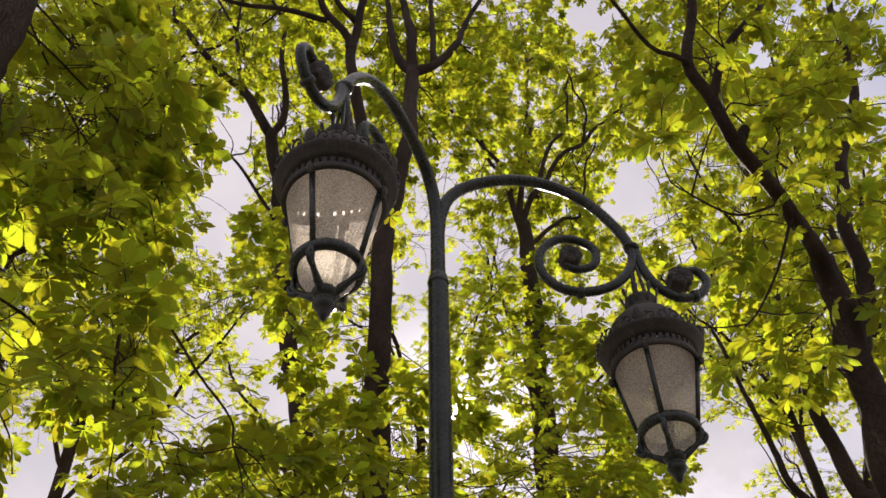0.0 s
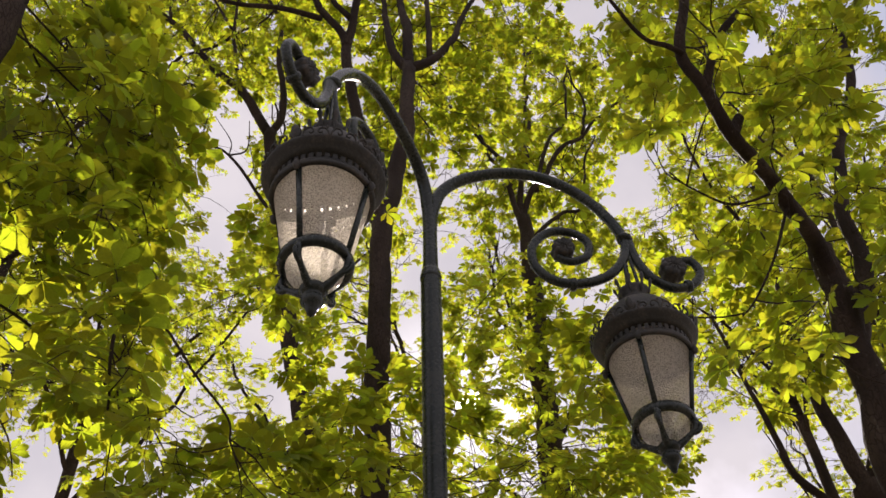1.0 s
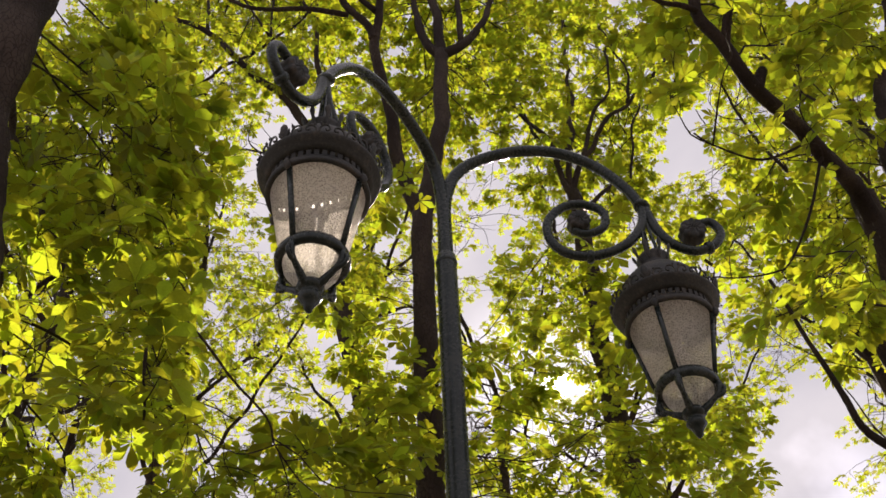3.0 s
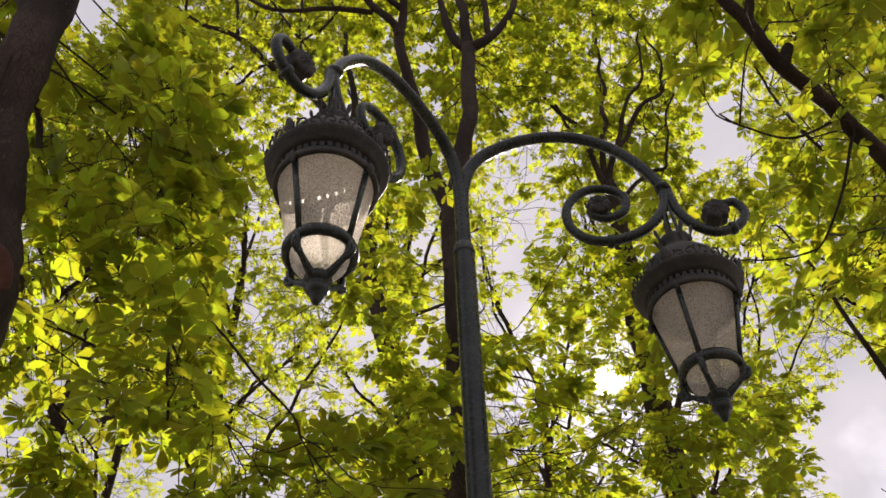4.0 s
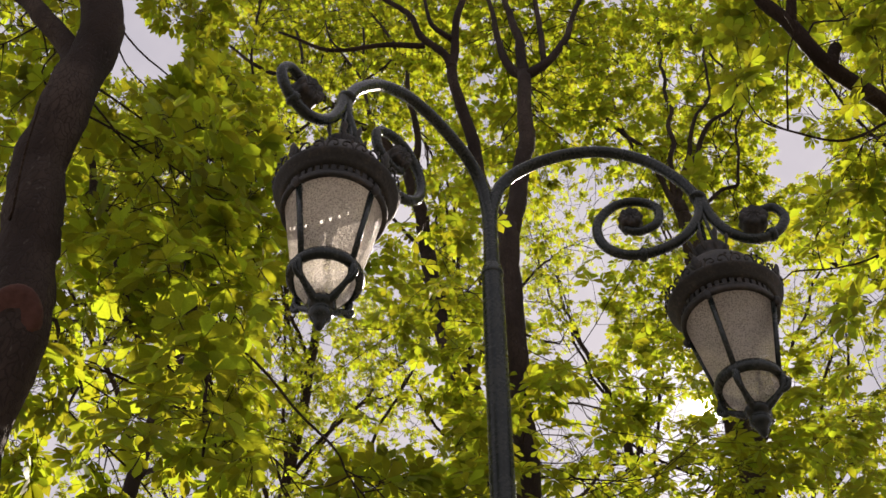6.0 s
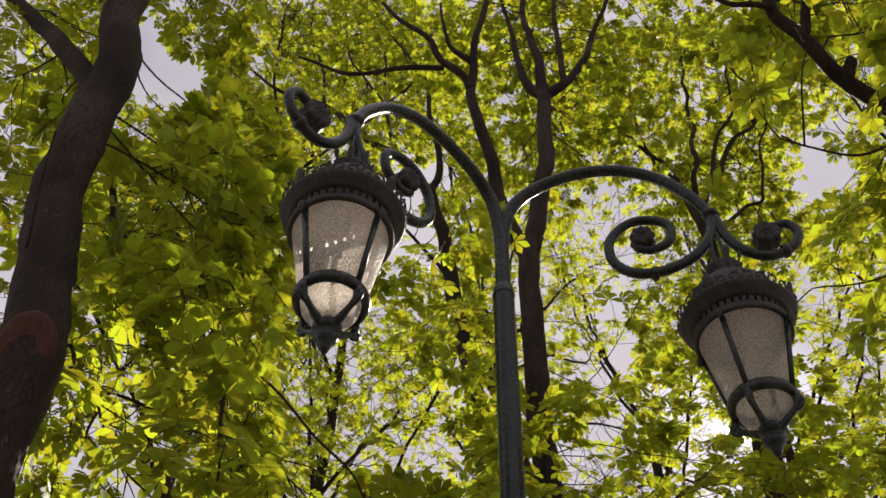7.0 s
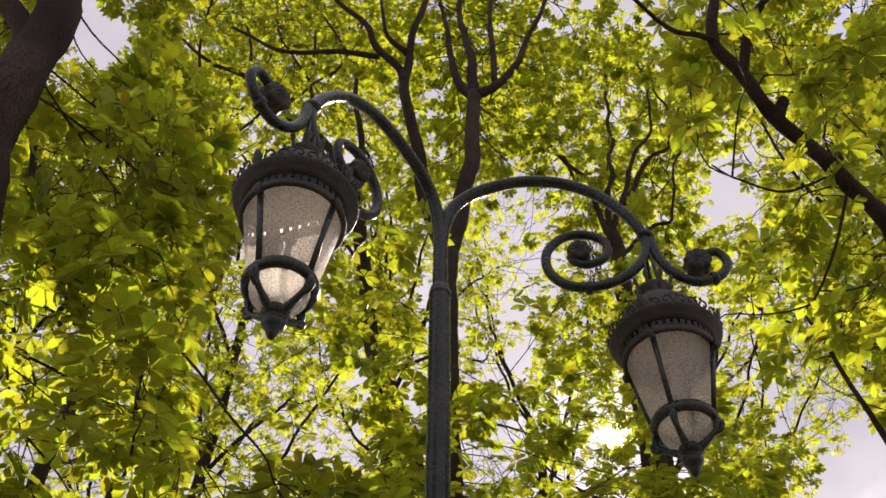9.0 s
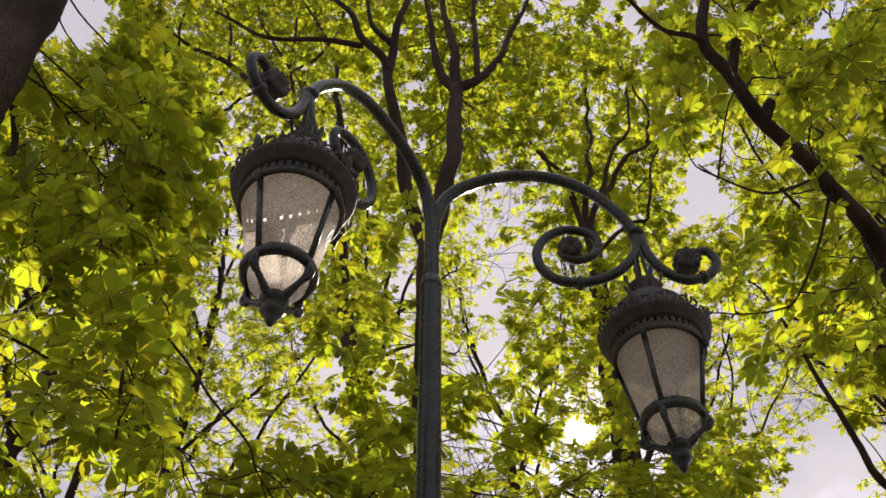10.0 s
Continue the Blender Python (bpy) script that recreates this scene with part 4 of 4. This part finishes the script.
def far_forked_tree():
    tree = tree_at("thin far horse chestnut with fanning limbs")
    c = Crown(0.100, 0.24, front=(5.1, 9.2), shade=2.9)
    limb(tree, "trunk", [(1.52, 5.0, -0.1), (1.55, 5.0, 3.0), (1.57, 5.0, 6.2), (1.56, 5.0, 7.7), (1.58, 5.0, 9.0), (1.60, 5.0, 9.95), (1.60, 5.0, 10.5)], 0.150, 0.078, 14)
    for pts, a, b in (
        ([(1.60, 5.0, 10.40), (1.48, 5.0, 11.04), (1.34, 5.0, 11.69), (0.79, 5.0, 12.60), (0.69, 5.0, 13.53)], 0.042, 0.011),
        ([(1.60, 5.0, 10.45), (1.66, 5.0, 11.16), (1.78, 5.0, 12.22), (1.87, 5.0, 13.85), (1.9, 5.1, 15.2)], 0.042, 0.011),
        ([(1.60, 5.0, 10.45), (1.78, 5.0, 10.96), (2.13, 5.0, 11.67), (2.49, 5.0, 12.19), (3.12, 5.0, 12.91), (3.8, 5.0, 13.8)], 0.042, 0.011),
        ([(1.78, 5.0, 10.96), (1.95, 5.0, 11.65), (2.31, 5.0, 12.67), (2.5, 5.1, 13.9)], 0.032, 0.012),
        ([(1.60, 5.0, 10.1), (2.02, 5.0, 10.57), (2.31, 5.0, 10.71), (2.45, 5.0, 11.59), (2.7, 5.0, 12.3)], 0.028, 0.010),
        ([(1.48, 5.0, 11.04), (1.2, 5.0, 11.9), (1.1, 5.0, 13.0), (1.2, 5.1, 14.4)], 0.026, 0.010),
    ):
        p = limb(tree, "limb", pts, a, b, 8, 9, wiggle=0.09)
        c.along(p, 9.0, 1.4, 0.009, 6, 3, 0.2, 0.25, (0, 1.8, 0.1))
    for start, head, length in (((1.56, 5.0, 7.0), (-0.8, 0.1, 0.1), 2.0), ((1.56, 5.0, 7.2), (0.8, -0.2, 0.1), 2.0), ((1.56, 5.0, 7.0), (-0.2, -1.0, 0.0), 1.5), ((1.57, 5.0, 7.9), (0.2, -1.0, 0.0), 1.4), ((1.58, 5.0, 8.5), (-0.3, -1.0, 0.0), 1.3), ((1.56, 5.0, 7.8), (-0.7, 0.2, 0.1), 1.6), ((1.57, 5.0, 8.0), (0.7, 0.4, 0.1), 1.9), ((1.58, 5.0, 8.8), (-0.8, 0.3, 0.1), 1.6), ((1.58, 5.0, 8.6), (0.5, -0.5, 0.1), 1.4), ((1.56, 5.0, 7.4), (-0.9, -0.3, 0.0), 1.6), ((1.56, 5.0, 6.6), (-0.9, -0.1, 0.1), 1.8)):
        for _ in range(4):
            c.bough(start, np.array(head) + np.random.normal(0, 0.26, 3), length * random.uniform(0.7, 1.15), 0.007, 9, 3)
    # upper limbs that fill the crown towards the leaning tree
    for pts in ([(2.49, 5.0, 12.19), (2.6, 5.1, 13.2), (2.5, 5.2, 14.4), (2.6, 5.3, 15.6)], [(3.12, 5.0, 12.91), (3.2, 5.1, 13.8), (3.1, 5.2, 15.0)], [(1.87, 5.0, 13.85), (2.2, 5.1, 14.8), (2.3, 5.2, 15.8)]):
        p = limb(tree, "limb", pts, 0.020, 0.007, 8, 9, wiggle=0.09)
        c.along(p, 5.0, 1.3, 0.008, 6, 3, 0.1, 0.2, (0, 0.8, 0.1))
    finish_tree(tree, c)


def right_tree():
    tree = tree_at("horse chestnut leaning its broken limb over the path")
    c = Crown(0.122, 0.42, shade=2.2, low=True)
    c.stalks = True
    main = limb(tree, "trunk", [(2.15, 1.2, -0.1), (2.20, 1.2, 2.0), (2.30, 1.2, 3.8), (2.33, 1.2, 4.7), (2.35, 1.2, 5.1), (2.37, 1.18, 5.5), (2.36, 1.12, 5.85)], 0.110, 0.070, 16)
    p = limb(tree, "limb", [(2.36, 1.16, 5.6), (2.25, 1.0, 5.75), (1.97, 0.69, 5.71), (1.83, 0.55, 5.76), (1.59, 0.33, 5.82), (1.46, 0.21, 6.0), (1.35, 0.13, 6.2), (1.39, 0.03, 6.54), (1.5, -0.1, 7.2)], 0.052, 0.023, 12)
    for spot in ((1.78, 0.46, 5.70), (1.86, 0.52, 5.68), (1.93, 0.60, 5.66)):
        c.leafy(np.array(spot), np.array([-0.2, -0.3, -0.1]), 2, 0.11)
    c.clean = np.concatenate([smooth_path(list(p), 2), np.asarray(main)])
    c.along(p, 2.8, 0.9, 0.008, 4, 3, 0.1, 0.15, (0.1, 0.9, 0.7))
    limb(tree, "limb", [(1.60, 0.34, 5.80), (1.64, 0.33, 5.90), (1.66, 0.33, 5.95)], 0.035, 0.028, 9, label="stub of a broken limb")
    side_limbs = [
        ([(1.46, 0.21, 5.98), (1.52, 0.07, 6.22), (1.67, 0.0, 6.45), (1.85, 0.01, 6.73), (2.1, 0.1, 7.3)], 0.026, 0.012),
        ([(1.36, 0.13, 6.19), (1.27, 0.08, 6.19), (1.14, 0.01, 6.16), (0.91, -0.16, 6.20), (0.7, -0.3, 6.4)], 0.018, 0.007),
        ([(2.36, 1.2, 5.15), (2.50, 1.28, 5.45), (2.64, 1.35, 5.69), (2.73, 1.35, 6.0), (2.77, 1.35, 6.5), (2.95, 1.35, 7.1), (3.3, 1.35, 7.9), (3.5, 1.35, 8.74), (3.7, 1.4, 9.8)], 0.070, 0.026),
        ([(2.77, 1.35, 6.5), (2.7, 1.5, 7.1), (2.5, 1.6, 8.0), (2.5, 1.8, 9.4)], 0.014, 0.006),
    ]
    side_limbs += [
        ([(2.35, 1.2, 5.1), (2.05, 1.10, 5.05), (1.84, 1.12, 5.03), (1.74, 1.14, 4.98)], 0.008, 0.004),
        ([(1.97, 0.69, 5.68), (1.84, 0.73, 5.38), (1.70, 0.88, 5.18), (1.62, 0.92, 5.10)], 0.009, 0.004),
        ([(1.90, 0.62, 5.72), (1.6, 0.59, 5.57), (1.4, 0.55, 5.63), (1.29, 0.48, 5.66)], 0.008, 0.004),
        ([(2.33, 1.2, 4.5), (2.5, 1.3, 4.7), (2.9, 1.4, 5.0)], 0.03, 0.012),
    ]
    for pts, a, b in side_limbs:
        p = limb(tree, "limb", pts, a, b, 9, 8, wiggle=0.012 if a > 0.02 else 0.06)
        c.along(p, 4.0, 0.85, 0.007, 4, 3, 0.15, 0.02)
    finish_tree(tree, c, ((0.9, -0.6, 4.2), (2.4, 1.5, 6.6)))


def right_back_tree():
    tree = tree_at("thin-limbed horse chestnut behind the leaning one")
    c = Crown(0.108, 0.26, shade=3.2)
    limb(tree, "trunk", [(3.6, 3.3, -0.1), (3.55, 3.25, 3.0), (3.45, 3.2, 5.2), (3.38, 3.2, 5.7)], 0.16, 0.12, 14)
    for pts, a, b in (
        ([(3.40, 3.2, 5.6), (3.31, 3.2, 6.07), (3.27, 3.2, 6.41), (3.25, 3.2, 6.74), (3.25, 3.2, 7.0), (3.4, 3.3, 8.2), (3.6, 3.4, 10.0)], 0.072, 0.02),
        ([(3.45, 3.2, 5.2), (2.92, 3.2, 5.65), (2.82, 3.2, 6.01), (2.75, 3.2, 6.45), (2.6, 3.2, 7.3)], 0.036, 0.014),
        ([(3.40, 3.2, 5.6), (3.8, 3.2, 6.6), (4.1, 3.3, 8.0), (4.2, 3.4, 10.0)], 0.075, 0.025),
        ([(3.4, 3.3, 8.2), (3.1, 3.4, 9.2), (3.0, 3.5, 10.6)], 0.022, 0.010),
        ([(3.6, 3.4, 10.0), (3.6, 3.6, 11.4), (3.8, 3.8, 13.0), (3.7, 4.0, 14.4)], 0.022, 0.008),
        ([(4.2, 3.4, 10.0), (4.5, 3.6, 11.5), (4.8, 3.8, 13.0), (5.2, 4.0, 14.4)], 0.025, 0.008),
    ):
        p = limb(tree, "limb", pts, a, b, 9)
        c.along(p, 2.8 if p[-1][2] < 11 else 6.5, 1.2, 0.008, 5, 3, 0.25)
    finish_tree(tree, c)


def left_tree():
    tree = tree_at("near horse chestnut with dark shaded hanging boughs")
    c = Crown(0.122, 0.55, shade=2.9, low=True)
    c.bare = (5.7, -0.217)
    c.stalks = True
    p = limb(tree, "trunk", [(-1.42, -0.22, -0.1), (-1.43, -0.24, 1.4), (-1.50, -0.24, 2.9), (-1.58, -0.24, 3.7), (-1.66, -0.24, 4.21), (-1.76, -0.24, 4.73), (-1.81, -0.24, 5.11), (-1.85, -0.24, 5.5), (-1.91, -0.24, 6.07), (-1.97, -0.24, 6.56), (-2.02, -0.24, 6.98), (-2.1, -0.2, 8.0)], 0.122, 0.100, 20)
    wound = lathe([(0.001, 0.004), (0.020, 0.005), (0.045, 0.009), (0.070, 0.012), (0.088, 0.009), (0.098, -0.004), (0.102, -0.05)], 22)
    wound = (wound[0] * np.array([0.9, 1.2, 1.0]), wound[1])
    # on the path's side of the trunk
    core = min(p, key=lambda v: abs(v[2] - 4.08))
    scar = look((core[0] + 0.046, core[1] - 0.094, core[2]), (core[0] + 0.44, core[1] - 0.98, core[2] - 0.30)) @ Matrix.Rotation(math.pi, 4, "X")
    knot = part("healed_knot", placed(wound, scar), WOUND, tree, "reddish healed branch scar")
    # the hole is a shallow lipped disc; its dark colour stands for the shade
    hole_disc = lathe([(0.001, 0.006), (0.009, 0.007), (0.014, 0.012), (0.018, 0.013), (0.021, 0.006)], 14)
    part("hole_disc", placed(hole_disc, scar), TWIG, knot, "small hole, its shade given by a dark disc")
    for pts, a, b in (
        ([(-1.90, -0.24, 5.75), (-2.06, -0.24, 6.14), (-2.46, -0.24, 6.74), (-2.89, -0.24, 7.32), (-3.4, -0.2, 8.2)], 0.07, 0.03),
        ([(-2.1, -0.2, 7.9), (-1.9, 0.2, 9.0), (-1.8, 0.6, 10.5)], 0.08, 0.03),
        ([(-2.1, -0.2, 7.9), (-2.6, 0.1, 9.0), (-3.2, 0.4, 10.4)], 0.08, 0.03),
        ([(-1.95, -0.22, 6.5), (-1.9, 0.3, 6.75), (-1.70, 0.9, 6.8), (-1.6, 1.5, 6.9)], 0.006, 0.003),
        ([(-1.98, -0.22, 6.8), (-2.25, 0.4, 7.1), (-2.2, 1.0, 7.3), (-2.35, 1.6, 7.4)], 0.006, 0.003),
    ):
        q = limb(tree, "limb", pts, a, b, 10, wiggle=0.012 if a > 0.02 else 0.08)
        c.along(q, 7.5, 1.3, 0.008, 6, 3, 0.15)
    hanging = [
        ([(-1.95, -0.15, 6.5), (-2.35, 0.4, 6.6), (-2.36, 0.71, 6.3), (-2.12, 0.64, 5.91), (-2.04, 0.62, 5.73), (-1.84, 0.55, 5.31), (-1.48, 0.45, 5.0), (-1.18, 0.36, 4.84)], 0.026, 0.009),
        ([(-1.84, 0.55, 5.3), (-1.69, 0.51, 5.0), (-1.84, 0.55, 4.94), (-1.90, 0.57, 4.73), (-1.87, 0.56, 4.4)], 0.016, 0.006),
        ([(-1.48, 0.45, 5.0), (-1.25, 0.40, 4.74), (-1.18, 0.36, 4.5), (-1.18, 0.35, 4.18), (-1.14, 0.34, 3.96)], 0.013, 0.005),
        ([(-1.25, 0.4, 4.74), (-0.83, 0.7, 4.31), (-0.75, 1.0, 4.34), (-0.69, 1.2, 4.31)], 0.007, 0.003),
        ([(-1.60, -0.2, 4.2), (-1.75, 0.3, 4.5), (-1.9, 0.9, 4.55), (-1.85, 1.5, 4.4)], 0.008, 0.004),
    ]
    hanging += [
        ([(-1.75, 0.3, 4.5), (-1.5, 0.8, 4.6), (-1.25, 1.3, 4.6), (-1.1, 1.7, 4.5)], 0.007, 0.003),
        ([(-1.82, -0.2, 5.5), (-1.6, 0.2, 5.6), (-1.35, 0.5, 5.5), (-1.15, 0.8, 5.3)], 0.006, 0.003),
        ([(-1.85, -0.2, 5.7), (-1.8, 0.5, 5.9), (-1.6, 1.0, 5.8), (-1.4, 1.5, 5.7)], 0.006, 0.003),
        ([(-1.9, -0.24, 5.9), (-2.2, 0.3, 5.6), (-2.4, 0.8, 5.2), (-2.4, 1.3, 4.9)], 0.008, 0.004),
        ([(-1.88, -0.2, 5.85), (-1.7, 0.2, 5.9), (-1.5, 0.5, 5.85), (-1.3, 0.7, 5.75)], 0.006, 0.003),
    ]
    for pts, a, b in hanging:
        q = limb(tree, "limb", pts, a, b, 8, 8, wiggle=0.09)
        c.along(q, 7.0 if pts[-1][1] > 1.4 else 9.0, 0.75, 0.005, 5, 3, 0.15, -0.08)
    # a short spray on the path's side of the trunk
    q = limb(tree, "limb", [(-1.76, -0.34, 4.60), (-1.68, -0.5, 4.76), (-1.57, -0.66, 4.86)], 0.006, 0.003, 6)
    for p, n in ((q[-1], 3), (q[-4], 2)):
        c.leafy(p, np.array([-0.2, -0.3, 0.0]), n, 0.10)
    finish_tree(tree, c, ((-2.3, -1.3, 3.6), (-0.95, 1.2, 5.4)))


def wood_tree(x, y, height, lean, density, label):
    """A tall chestnut of the wood behind, grown by rule."""
    tree = tree_at(label)
    c = Crown(0.088, 0.26, shade=3.1)
    top = (x + lean, y + 0.2, height * 0.62)
    limb(tree, "trunk", [(x, y, -0.1), (x + lean * 0.2, y, height * 0.2), (x + lean * 0.55, y + 0.1, height * 0.42), top], 0.095, 0.06, 12)
    made = tries = 0
    while made < 12 and tries < 160:
        tries += 1
        crown_limb = made >= 9
        a = random.uniform(0, 2 * math.pi)
        if crown_limb:
            s = top
            e = (top[0] + 1.1 * math.cos(a), top[1] + 1.1 * math.sin(a), height * random.uniform(0.86, 1.0))
        else:
            z0 = height * random.uniform(0.40, 0.64)
            reach = random.uniform(1.4, 2.9)
            s = (x + lean * (z0 / height) / 0.62, y + 0.1, z0)
            e = (s[0] + reach * math.cos(a), s[1] + reach * math.sin(a), z0 + height * random.uniform(0.12, 0.26))
        m1, m2 = (tuple(p + (r - p) * f + random.uniform(-0.2, 0.2) for (p, r), f in zip(zip(s, e), (g, g, g * 0.85 + 0.05))) for g in (0.4, 0.75))
        if open_air(smooth_path([s, m1, m2, e], 8)).sum() > (0 if tries < 90 else 2):
            continue
        made += 1
        q = limb(tree, "limb", [s, m1, m2, e], 0.030, 0.008, 7, 9, wiggle=0.07)
        c.along(q, 3.0 * density, 1.5, 0.008, 7, 3, 0.15)
    finish_tree(tree, c, None, FAR)


left_tree()
right_tree()
middle_tree()
right_back_tree()
slim_tree()
far_forked_tree()
for x, y, h, lean, density in ((-4.0, 4.4, 17.0, 0.3, 1.3), (-3.5, 7.0, 19.0, 0.2, 1.5), (0.75, 9.0, 17.5, 0.0, 0.65), (0.8, 7.3, 18.0, -2.2, 0.9), (2.35, 8.5, 17.5, 0.1, 0.75), (5.4, 6.8, 16.5, -0.2, 1.7), (6.2, 5.4, 15.0, -0.3, 0.6), (-5.6, 8.8, 17.0, 0.3, 0.8), (6.6, 9.4, 17.0, 0.2, 0.8)):
    wood_tree(x, y, h, lean, density, "tall horse chestnut in the wood behind the lamp")
